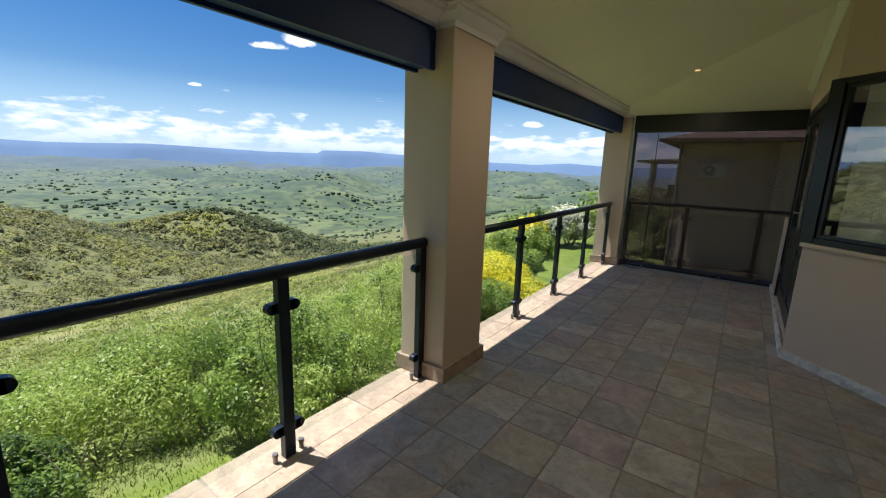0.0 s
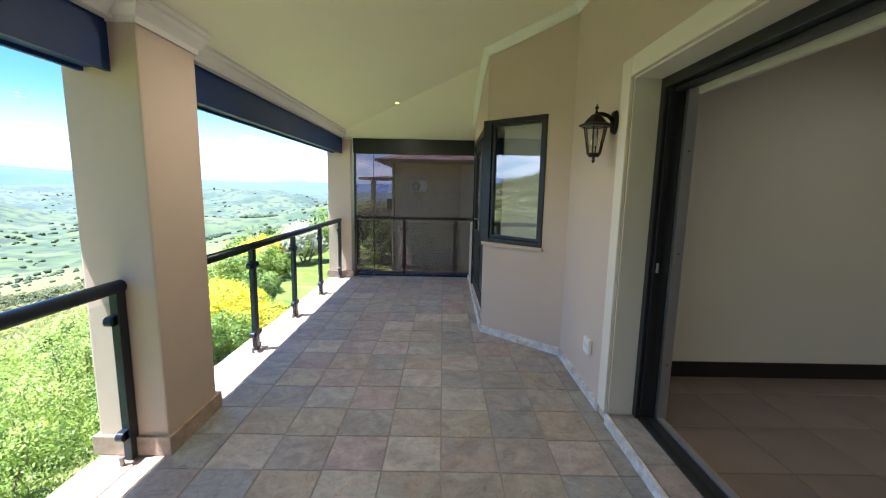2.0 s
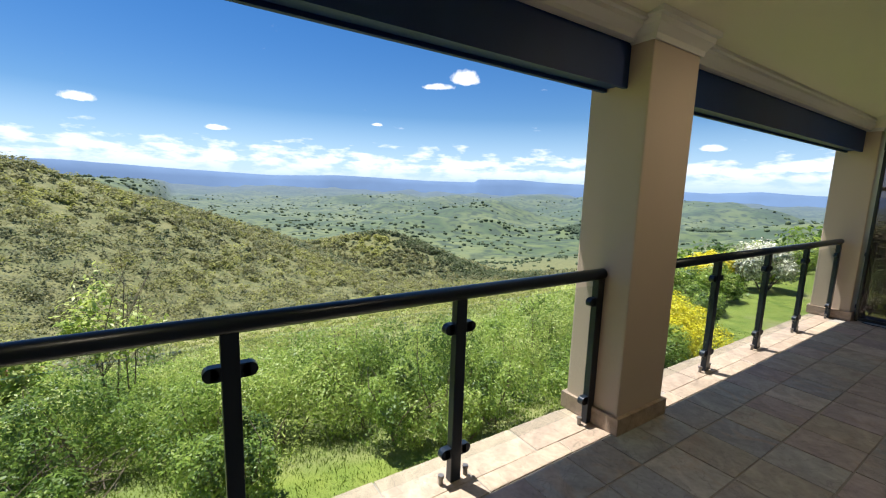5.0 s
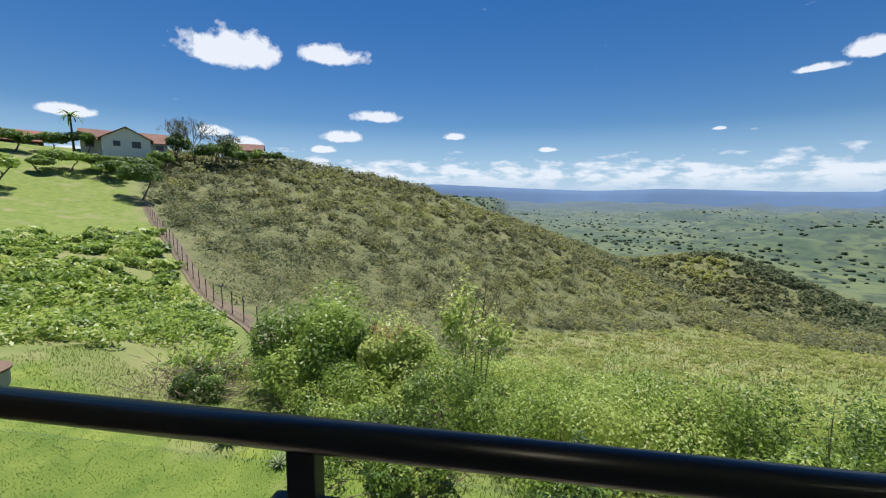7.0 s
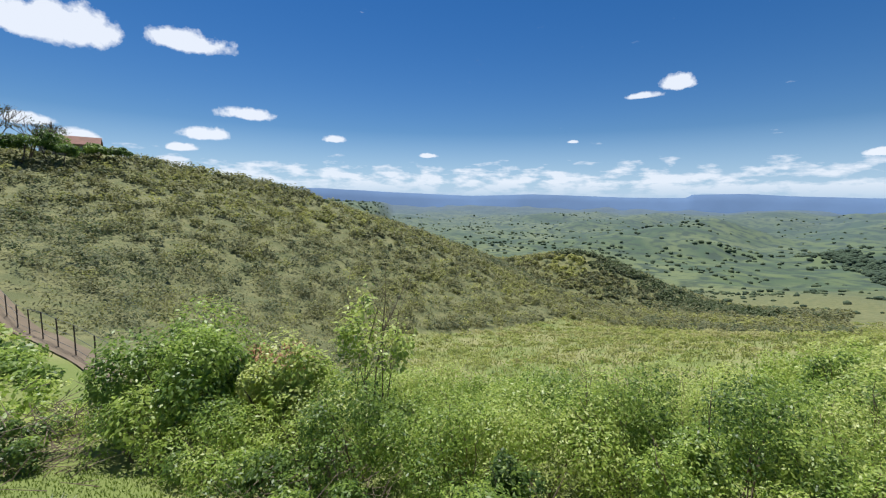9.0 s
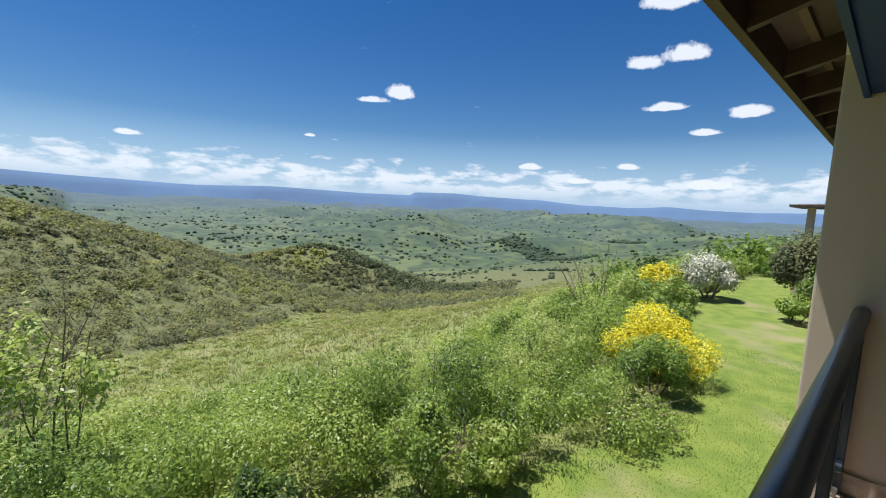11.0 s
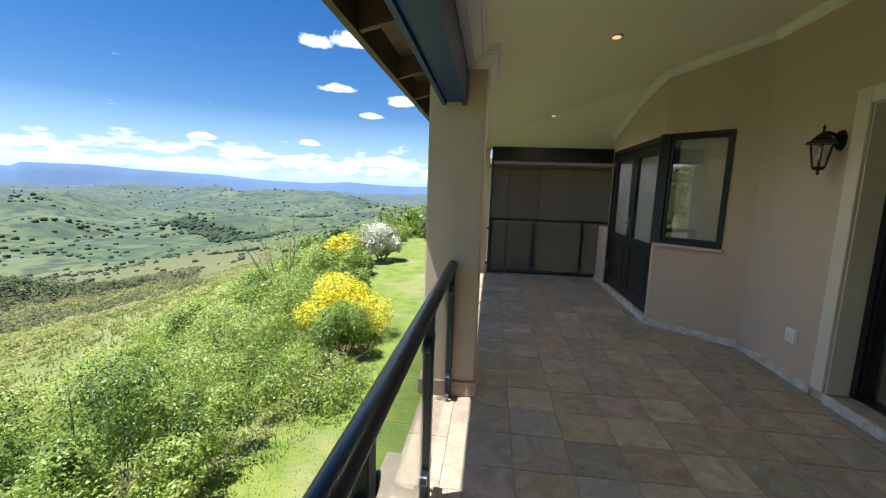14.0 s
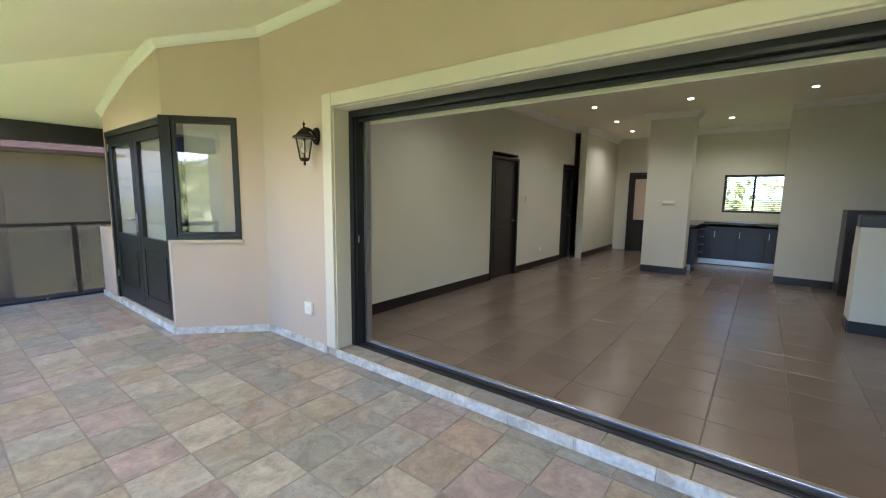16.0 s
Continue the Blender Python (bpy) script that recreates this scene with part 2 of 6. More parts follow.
def mound_mat(name, tones):
    """Bush crowns seen from afar: a tone for each, broken up by twig-sized speckle and relief."""
    m = bpy.data.materials.new(name)
    m.use_nodes = True
    nt = m.node_tree
    N, L = nt.nodes.new, nt.links.new
    b = nt.nodes["Principled BSDF"]; b.inputs["Roughness"].default_value = 0.9
    at = N("ShaderNodeAttribute"); at.attribute_name = "tone"
    geo = N("ShaderNodeNewGeometry")
    n1 = N("ShaderNodeTexNoise"); n1.inputs["Scale"].default_value = 1.6; n1.inputs["Detail"].default_value = 8; n1.inputs["Roughness"].default_value = 0.7
    L(geo.outputs["Position"], n1.inputs["Vector"])
    add = N("ShaderNodeMath"); add.operation = "MULTIPLY_ADD"; add.inputs[1].default_value = 1.1
    L(n1.outputs[0], add.inputs[0])
    off = N("ShaderNodeMath"); off.operation = "SUBTRACT"; off.inputs[1].default_value = 0.55
    L(at.outputs["Fac"], off.inputs[0]); L(off.outputs[0], add.inputs[2])
    ramp = N("ShaderNodeValToRGB")
    els = ramp.color_ramp.elements
    while len(els) < len(tones):
        els.new(0.5)
    for i, c in enumerate(tones):
        els[i].position = i / (len(tones) - 1); els[i].color = (*c, 1)
    L(add.outputs[0], ramp.inputs[0]); L(ramp.outputs[0], b.inputs["Base Color"])
    bp = N("ShaderNodeBump"); bp.inputs["Strength"].default_value = 1.0; bp.inputs["Distance"].default_value = 0.5
    L(n1.outputs[0], bp.inputs["Height"]); L(bp.outputs[0], b.inputs["Normal"])
    return m


def glass_mat(name, tint, gloss=0.08, rough=0.0, haze=0.0, hcol=(0.5, 0.5, 0.5)):
    m = bpy.data.materials.new(name)
    m.use_nodes = True
    nt = m.node_tree
    nt.nodes.clear()
    N, L = nt.nodes.new, nt.links.new
    out, tr, gl, fr = N("ShaderNodeOutputMaterial"), N("ShaderNodeBsdfTransparent"), N("ShaderNodeBsdfGlossy"), N("ShaderNodeLayerWeight")
    tr.inputs[0].default_value = (*tint, 1)
    gl.inputs["Roughness"].default_value = rough
    fr.inputs[0].default_value = 0.5
    p5 = N("ShaderNodeMath"); p5.operation = "POWER"; p5.inputs[1].default_value = 5.0
    L(fr.outputs["Facing"], p5.inputs[0])
    mul = N("ShaderNodeMath"); mul.operation = "MULTIPLY_ADD"; mul.use_clamp = True; mul.inputs[1].default_value = 0.6; mul.inputs[2].default_value = 0.03 * gloss
    L(p5.outputs[0], mul.inputs[0])
    ms = N("ShaderNodeMixShader"); L(mul.outputs[0], ms.inputs[0])
    base = tr.outputs[0]
    if haze:
        df = N("ShaderNodeBsdfDiffuse"); df.inputs[0].default_value = (*hcol, 1)
        m2 = N("ShaderNodeMixShader"); m2.inputs[0].default_value = haze
        L(tr.outputs[0], m2.inputs[1]); L(df.outputs[0], m2.inputs[2]); base = m2.outputs[0]
    L(base, ms.inputs[1]); L(gl.outputs[0], ms.inputs[2]); L(ms.outputs[0], out.inputs[0])
    return m


def glow_mat(name, col, power):
    m = bpy.data.materials.new(name)
    m.use_nodes = True
    nt = m.node_tree
    nt.nodes.clear()
    out, e = nt.nodes.new("ShaderNodeOutputMaterial"), nt.nodes.new("ShaderNodeEmission")
    e.inputs[0].default_value, e.inputs[1].default_value = (*col, 1), power
    nt.links.new(e.outputs[0], out.inputs[0])
    return m


TAUPE = (0.57, 0.46, 0.365)
M_wall = mat("taupe_plaster", TAUPE, 0.85, var=0.06, scale=3, bump=0.25, bscale=140)
M_trimwall = mat("cream_plaster", (0.72, 0.67, 0.56), 0.8, var=0.05, scale=4, bump=0.15, bscale=120)
M_ceil = mat("ceiling_paint", (0.87, 0.82, 0.65), 0.8, var=0.03, scale=1.5, bump=0.08, bscale=90)
M_white = mat("white_paint", (0.8, 0.78, 0.72), 0.6, var=0.03, scale=4, bump=0.05)
M_inwall = mat("cream_interior_paint", (0.70, 0.68, 0.57), 0.8, var=0.04, scale=2, bump=0.08, bscale=110)
M_navy = mat("navy_paint", (0.004, 0.034, 0.165), 0.55, var=0.2, scale=6, bump=0.08, bscale=40)
M_greenbeam = mat("green_grey_paint", (0.05, 0.075, 0.06), 0.5, var=0.2, scale=6, bump=0.1, bscale=40)
M_rail = mat("dark_blue_powder_coat", (0.012, 0.02, 0.034), 0.33, metal=0.2, var=0.25, scale=14, bump=0.06, bscale=120)
M_black = mat("black_frame_paint", (0.012, 0.014, 0.016), 0.35, var=0.2, scale=10, bump=0.06, bscale=80)
M_metal = mat("worn_aluminium", (0.55, 0.55, 0.56), 0.35, metal=0.9, var=0.1, scale=20, bump=0.05)
M_bolt = mat("tarnished_steel", (0.25, 0.24, 0.23), 0.45, metal=0.8, var=0.3, scale=40)
M_wood = mat("dark_stained_timber", (0.085, 0.045, 0.03), 0.6, var=0.35, scale=7, bump=0.3, bscale=30)
M_tilewood = mat("pale_purlin_timber", (0.19, 0.12, 0.075), 0.7, var=0.3, scale=7, bump=0.2)
M_grout = mat("brown_grey_grout", (0.30, 0.275, 0.245), 0.95, var=0.2, scale=20, bump=0.3, bscale=150)
M_coping = slate_mat("pale_sandstone", [(0.36, 0.28, 0.21), (0.42, 0.34, 0.25), (0.32, 0.25, 0.19)])
M_plinth = slate_mat("rose_sandstone", [(0.38, 0.28, 0.22), (0.42, 0.32, 0.26), (0.36, 0.27, 0.2)])
M_skirt = slate_mat("light_marble", [(0.64, 0.63, 0.60), (0.72, 0.71, 0.68), (0.60, 0.58, 0.54)])
M_slate = slate_mat("mixed_slate", [(0.305, 0.250, 0.238), (0.354, 0.305, 0.232), (0.275, 0.287, 0.275), (0.366, 0.287, 0.250), (0.293, 0.293, 0.262), (0.354, 0.287, 0.281), (0.439, 0.403, 0.342), (0.299, 0.305, 0.305), (0.244, 0.238, 0.232), (0.354, 0.323, 0.256), (0.305, 0.268, 0.262)])
M_intile = mat("glazed_brown_tile", (0.205, 0.16, 0.13), 0.24, var=0.22, scale=3, bump=0.04, bscale=25, spread=0.06)
M_ingrout = mat("light_tile_grout", (0.30, 0.26, 0.22), 0.8, var=0.1)
M_darkwood = mat("dark_skirting", (0.018, 0.014, 0.014), 0.3, var=0.2)
M_cab = mat("charcoal_cabinet", (0.03, 0.03, 0.04), 0.35, var=0.15)
M_counter = mat("dark_granite", (0.03, 0.03, 0.03), 0.12, var=0.4, scale=90)
M_blind = mat("pale_blind_fabric", (0.84, 0.83, 0.79), 0.8, var=0.05, scale=20)
M_lawn = mat("mown_grass", (0.10, 0.19, 0.028), 0.9, col2=(0.16, 0.2, 0.05), scale=2.5, bump=0.6, bscale=90)
M_roof = mat("brown_roof_tile", (0.13, 0.095, 0.07), 0.8, var=0.3, scale=6)
M_redroof = mat("red_roof_tile", (0.28, 0.09, 0.06), 0.8, var=0.2, scale=6)
M_tilebrown = mat("weathered_brown_red_tile", (0.2, 0.095, 0.065), 0.85, var=0.3, scale=6)
M_whitewall = mat("whitewashed_wall", (0.72, 0.7, 0.66), 0.9, var=0.05)
M_glass = glass_mat("clear_glass", (0.93, 0.96, 0.94), 0.9)
M_dglass = glass_mat("window_glass", (0.92, 0.93, 0.92), 6.0)
M_screen = glass_mat("grey_shade_screen", (0.445, 0.405, 0.43), 0.7, rough=0.03, haze=0.15, hcol=(0.21, 0.18, 0.18))
M_spot = glow_mat("warm_spot_glow", (1.0, 0.66, 0.3), 0.5)
M_down = glow_mat("downlight_glow", (1.0, 0.85, 0.6), 3.0)
M_aloe = mat("pale_green_aloe", (0.34, 0.38, 0.22), 0.6, var=0.2, scale=20)
M_wood_metal = mat("dark_bronze", (0.03, 0.024, 0.018), 0.42, metal=0.6, var=0.4, scale=30, bump=0.15)
M_bark = mat("grey_bark", (0.12, 0.09, 0.07), 0.9, var=0.3, scale=30, bump=0.4)
M_lampglass = glass_mat("lantern_glass", (0.85, 0.85, 0.82), 1.0)


# ---- helpers for building ----
def part(name, bm, material, parent=None, label="", smooth=False, loc=None, kind=""):
    me = bpy.data.meshes.new(name)
    bm.to_mesh(me)
    bm.free()
    return put(name, me, material, parent, label, smooth, loc, kind)


def put(name, me, material, parent=None, label="", smooth=False, loc=None, kind=""):
    if not me.materials:
        me.materials.append(material)
    if smooth:
        me.polygons.foreach_set("use_smooth", [True] * len(me.polygons))
    ob = new(name, me)
    ob.parent = parent
    if loc:
        ob.location = loc
    return tagged(ob, label=label, kind=kind)


def thing(name, loc, label, category, group="", turn=0.0):
    ob = new(name)
    ob.empty_display_size = 0.1
    ob.location = loc
    ob.rotation_euler[2] = radians(turn)
    return tagged(ob, label=label, category=category, group=group)


def add_box(bm, x0, x1, y0, y1, z0, z1, bevel=0.0, m=None):
    r = bmesh.ops.create_cube(bm, size=1.0)
    v = r["verts"]
    bmesh.ops.transform(bm, verts=v, matrix=Matrix.Translation(((x0 + x1) / 2, (y0 + y1) / 2, (z0 + z1) / 2)) @ Matrix.Diagonal((abs(x1 - x0), abs(y1 - y0), abs(z1 - z0), 1)))
    if bevel:
        e = list({e for w in v for e in w.link_edges})
        v = bmesh.ops.bevel(bm, geom=e, offset=bevel, segments=2, profile=0.6, affect="EDGES")["verts"]
    if m:
        bmesh.ops.transform(bm, verts=v, matrix=m)
    return v


def box(x0, x1, y0, y1, z0, z1, bevel=0.0, m=None):
    bm = bmesh.new()
    add_box(bm, x0, x1, y0, y1, z0, z1, bevel, m)
    return bm


def rod(bm, a, b, r, seg=12, r2=None):
    a, b = Vector(a), Vector(b)
    d = b - a
    m = Matrix.Translation((a + b) / 2) @ d.to_track_quat("Z", "Y").to_matrix().to_4x4()
    return bmesh.ops.create_cone(bm, cap_ends=True, segments=seg, radius1=r, radius2=r if r2 is None else r2, depth=d.length, matrix=m)["verts"]


def prism(pts, z0, z1):
    """A flat outline pulled up from z0 to z1; z may be a function of x and y."""
    f0 = z0 if callable(z0) else (lambda x, y: z0)
    f1 = z1 if callable(z1) else (lambda x, y: z1)
    bm = bmesh.new()
    lo = [bm.verts.new((x, y, f0(x, y))) for x, y in pts]
    hi = [bm.verts.new((x, y, f1(x, y))) for x, y in pts]
    n = len(pts)
    bm.faces.new(lo[::-1]); bm.faces.new(hi)
    for i in range(n):
        bm.faces.new((lo[i], lo[(i + 1) % n], hi[(i + 1) % n], hi[i]))
    bmesh.ops.recalc_face_normals(bm, faces=bm.faces)
    return bm


def sweep(bm, path, profile, closed=False):
    """Runs a profile of (out, up) along a level or sloping path; out is to the left of the way walked."""
    rings = []
    n = len(path)
    for i, p in enumerate(path):
        p = Vector(p)
        a = (Vector(path[i]) - Vector(path[i - 1])) if i else (Vector(path[1]) - Vector(path[0]))
        b = (Vector(path[i + 1]) - Vector(path[i])) if i < n - 1 else a
        a, b = Vector((a.x, a.y, 0)).normalized(), Vector((b.x, b.y, 0)).normalized()
        na, nb = Vector((-a.y, a.x, 0)), Vector((-b.y, b.x, 0))
        mid = (na + nb).normalized()
        mid /= max(0.3, mid.dot(na))
        rings.append([bm.verts.new(p + mid * o + Vector((0, 0, u))) for o, u in profile])
    k = len(profile)
    for r, s in zip(rings, rings[1:]):
        for j in range(k):
            bm.faces.new((r[j], r[(j + 1) % k], s[(j + 1) % k], s[j]))
    bm.faces.new(rings[0][::-1]); bm.faces.new(rings[-1])
    bmesh.ops.recalc_face_normals(bm, faces=bm.faces)


# ---- plan ----
PIL_X0, PIL_X1 = -1.70, -1.315
RAIL_X = -1.50
WALL_X = 1.31
BAY = [(WALL_X, 3.77), (0.635, 4.39), (0.665, 6.45)]
END_Y = 7.08
SOUTH = -4.2
OPEN_Y0, OPEN_Y1, OPEN_Z = -2.6, 2.65, 2.18
IN_Z = 0.02
IN_CEIL = 3.05


def ceil_z(x, y):
    return min(2.40 + 0.25 * (x + 1.3), 2.29 + 0.27 * (END_Y - y))


# ---- terrain ----
CREST = [(-30, -120, 9), (-53, -85, 9.3), (-72, -77, 9.3), (-93, -58, 10.2), (-115, -35, 5.6), (-140, -10, -3.7), (-155, 16, -13), (-164, 44, -22), (-168, 78, -19.3), (-175, 126, -35), (-172, 160, -48)]


def edge_x(y):
    """Where the lawn ends and the bush begins."""
    return np.interp(y, [-60, -20, -16.5, -12.6, -9, -5, 2.5, 8.4, 12.5, 18.6, 29, 43, 60], [-5, -5, -8.5, -9.6, -8.1, -7.3, -5.9, -4.4, -5.3, -7.3, -8.6, -9.6, -8])


def sides(x, y):
    """Heights of the near slope and of the hill across the gully, before they are joined."""
    x, y = np.asarray(x, float), np.asarray(y, float)
    d = np.maximum(0, edge_x(y) - x)
    s = np.interp(y, [-60, -30, -5, 400], [0.02, 0.07, 0.30, 0.30])
    near = -3.0 + np.clip(-y - 10, 0, 100) * 0.07 - s * np.minimum(d, 60) - s * 0.6 * np.clip(d - 60, 0, 300)
    near = near - np.clip(y - 30, 0, 120) * 0.03
    best = np.full(x.shape, -1e3)
    for (ax, ay, az), (bx, by, bz) in zip(CREST, CREST[1:]):
        dx, dy = bx - ax, by - ay
        t = np.clip(((x - ax) * dx + (y - ay) * dy) / (dx * dx + dy * dy), 0, 1)
        dist = np.hypot(x - ax - t * dx, y - ay - t * dy)
        best = np.maximum(best, az + t * (bz - az) - 0.40 * (np.sqrt(dist * dist + 36) - 6))
    return near, best, d


def on_near(x, y):
    """True where the near slope is the higher one."""
    near, best, d = sides(x, y)
    return near > best + 0.4


RISES = [(-726, 1538, 74, 330), (-345, 850, 36, 210), (-1350, 1650, 55, 420), (-640, 330, 20, 130), (-900, 700, 30, 220), (60, 900, 60, 300), (-1900, 900, 50, 500)]


def ground_z(x, y):
    near, best, d = sides(x, y)
    x, y = np.asarray(x, float), np.asarray(y, float)
    k = 3.0
    z = np.maximum(near, best) + k * np.log1p(np.exp(-np.abs(near - best) / k)) * np.clip(d / 30, 0, 1)
    far = np.clip((np.hypot(x, y) - 60) / 240, 0, 1)
    rough = np.sin(x * 0.045 + 1.3 * np.sin(y * 0.031)) * np.cos(y * 0.038 + np.sin(x * 0.027)) * 2.2
    z = z + rough * far
    r = np.hypot(x, y)
    roll = 20 * np.sin(x / 390 + 1.4 * np.sin(y / 520)) * np.cos(y / 350 + 0.7) + 9 * np.sin(x / 170 + 2 * np.sin(y / 260)) * np.cos(y / 210 + 1.1 * np.sin(x / 190)) + 6 * np.sin(x / 71 + y / 93)
    fold = 17 * (1 - np.abs(np.sin(x / 118 + 1.9 * np.sin(y / 170 + 0.6)))) + 9 * (1 - np.abs(np.sin(y / 83 + 1.5 * np.sin(x / 97))))
    valley = -100 + roll + fold * np.clip((r - 230) / 350, 0, 1) + np.clip((r - 1800) / 2200, 0, 1) * 45
    for hx, hy, hh, hr in RISES:
        valley = valley + hh * np.exp(-((x - hx) ** 2 + (y - hy) ** 2) / hr ** 2)
    return np.maximum(z, valley)


def terrain():
    rings = np.concatenate([[0.0], np.geomspace(2.0, 4400, 230)])
    na = 560
    ang = np.linspace(0, 2 * np.pi, na, endpoint=False)
    R, A = np.meshgrid(rings[1:], ang, indexing="ij")
    X, Y = -R * np.sin(A) - 3, R * np.cos(A) + 2
    Z = ground_z(X, Y)
    co = np.concatenate([[[-3, 2, -3.0]], np.stack([X, Y, Z], -1).reshape(-1, 3)])
    nr = len(rings) - 1
    i, j = np.meshgrid(np.arange(nr - 1), np.arange(na), indexing="ij")
    a = 1 + i * na + j; b = 1 + i * na + (j + 1) % na
    quads = np.stack([a, b, b + na, a + na], -1).reshape(-1, 4)
    me = raw_mesh("ground", co, quads)
    bm = bmesh.new(); bm.from_mesh(me)
    bm.verts.ensure_lookup_table()
    for q in range(na):
        bm.faces.new((bm.verts[0], bm.verts[1 + q], bm.verts[1 + (q + 1) % na]))
    bmesh.ops.recalc_face_normals(bm, faces=bm.faces)
    bm.to_mesh(me); bm.free()
    return me


def raw_mesh(name, co, faces, tone=None):
    me = bpy.data.meshes.new(name)
    k = faces.shape[1]
    me.vertices.add(len(co)); me.vertices.foreach_set("co", np.asarray(co, np.float32).ravel())
    me.loops.add(faces.size); me.loops.foreach_set("vertex_index", faces.ravel().astype(np.int32))
    me.polygons.add(len(faces)); me.polygons.foreach_set("loop_start", np.arange(0, faces.size, k, dtype=np.int32))
    me.update(calc_edges=True)
    if tone is not None:
        at = me.attributes.new("tone", "FLOAT", "POINT")
        at.data.foreach_set("value", np.asarray(tone, np.float32))
    return me


def ground_mat():
    m = bpy.data.materials.new("ground_cover")
    m.use_nodes = True
    nt = m.node_tree
    N, L = nt.nodes.new, nt.links.new
    b = nt.nodes["Principled BSDF"]; b.inputs["Roughness"].default_value = 0.95
    geo, sep = N("ShaderNodeNewGeometry"), N("ShaderNodeSeparateXYZ")
    L(geo.outputs["Position"], sep.inputs[0])

    def noise_tex(s, d=5, dist=0.0):
        n = N("ShaderNodeTexNoise"); n.inputs["Scale"].default_value = s; n.inputs["Detail"].default_value = d; n.inputs["Distortion"].default_value = dist
        L(geo.outputs["Position"], n.inputs["Vector"]); return n.outputs[0]

    def rng(src, a, c, lo=0.0, hi=1.0):
        r = N("ShaderNodeMapRange"); r.inputs[1].default_value, r.inputs[2].default_value, r.inputs[3].default_value, r.inputs[4].default_value = a, c, lo, hi
        L(src, r.inputs[0]); return r.outputs[0]

    def mixc(f, a, c):
        x = N("ShaderNodeMix"); x.data_type = "RGBA"
        L(f, x.inputs[0])
        for k, val in ((6, a), (7, c)):
            if isinstance(val, tuple): x.inputs[k].default_value = (*val, 1)
            else: L(val, x.inputs[k])
        return x.outputs[2]
    lawn = mixc(rng(noise_tex(1.6, 6), 0.35, 0.65), (0.12, 0.18, 0.024), (0.20, 0.245, 0.042))
    lawn = mixc(rng(noise_tex(0.35, 4), 0.55, 0.72), lawn, (0.27, 0.25, 0.12))
    bush = mixc(rng(noise_tex(0.5, 6), 0.4, 0.62), (0.105, 0.118, 0.042), (0.165, 0.165, 0.065))
    meadow = mixc(rng(noise_tex(0.22, 6), 0.38, 0.62), (0.15, 0.19, 0.045), (0.235, 0.23, 0.09))
    slope = N("ShaderNodeAttribute"); slope.attribute_name = "meadow"
    bush = mixc(slope.outputs["Fac"], bush, meadow)
    far = mixc(rng(noise_tex(0.012, 8), 0.42, 0.6), (0.05, 0.085, 0.04), (0.10, 0.135, 0.05))
    far = mixc(rng(noise_tex(0.0035, 6, 1.0), 0.46, 0.60), far, (0.125, 0.155, 0.065))
    far = mixc(rng(noise_tex(0.05, 8), 0.48, 0.60), far, (0.038, 0.062, 0.036))
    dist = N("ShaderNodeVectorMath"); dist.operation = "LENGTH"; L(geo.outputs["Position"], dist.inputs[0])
    at = N("ShaderNodeAttribute"); at.attribute_name = "tone"
    c = mixc(at.outputs["Fac"], bush, lawn)
    c = mixc(rng(dist.outputs[1], 230, 520), c, far)
    # aerial haze painted into the ground colour: bluer from 500 m outwards
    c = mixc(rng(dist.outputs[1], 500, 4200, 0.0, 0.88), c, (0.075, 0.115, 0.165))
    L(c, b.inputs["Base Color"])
    bp = N("ShaderNodeBump"); bp.inputs["Strength"].default_value = 0.5; bp.inputs["Distance"].default_value = 0.05
    L(noise_tex(30, 4), bp.inputs["Height"]); L(bp.outputs[0], b.inputs["Normal"])
    return m


me = terrain()
xy = np.array([v.co[:] for v in me.vertices])
lawn_tone = np.clip((xy[:, 0] - edge_x(xy[:, 1])) / 0.5 + 0.5, 0, 1) * (np.hypot(xy[:, 0], xy[:, 1]) < 70)
sidev = (xy[:, 0] + 17.5) * (-46.8 + 11.5) - (xy[:, 1] + 11.5) * (-48.2 + 17.5)
lawn_tone = np.maximum(lawn_tone, ((sidev < -60) & (xy[:, 1] < -33) & (xy[:, 0] > -80)) * 0.9)
me.attributes.new("tone", "FLOAT", "POINT").data.foreach_set("value", lawn_tone.astype(np.float32))
meadow = ((xy[:, 1] > -2) & on_near(xy[:, 0], xy[:, 1])) | (np.hypot(xy[:, 0], xy[:, 1]) < 19) | (sidev < 0)
meadow = meadow & (np.hypot(xy[:, 0], xy[:, 1]) < 90)
me.attributes.new("meadow", "FLOAT", "POINT").data.foreach_set("value", meadow.astype(np.float32))
put("ground", me, ground_mat(), smooth=True, label="grassy garden, bushy slope and wide green valley with bluish haze painted in far out", kind="structure")

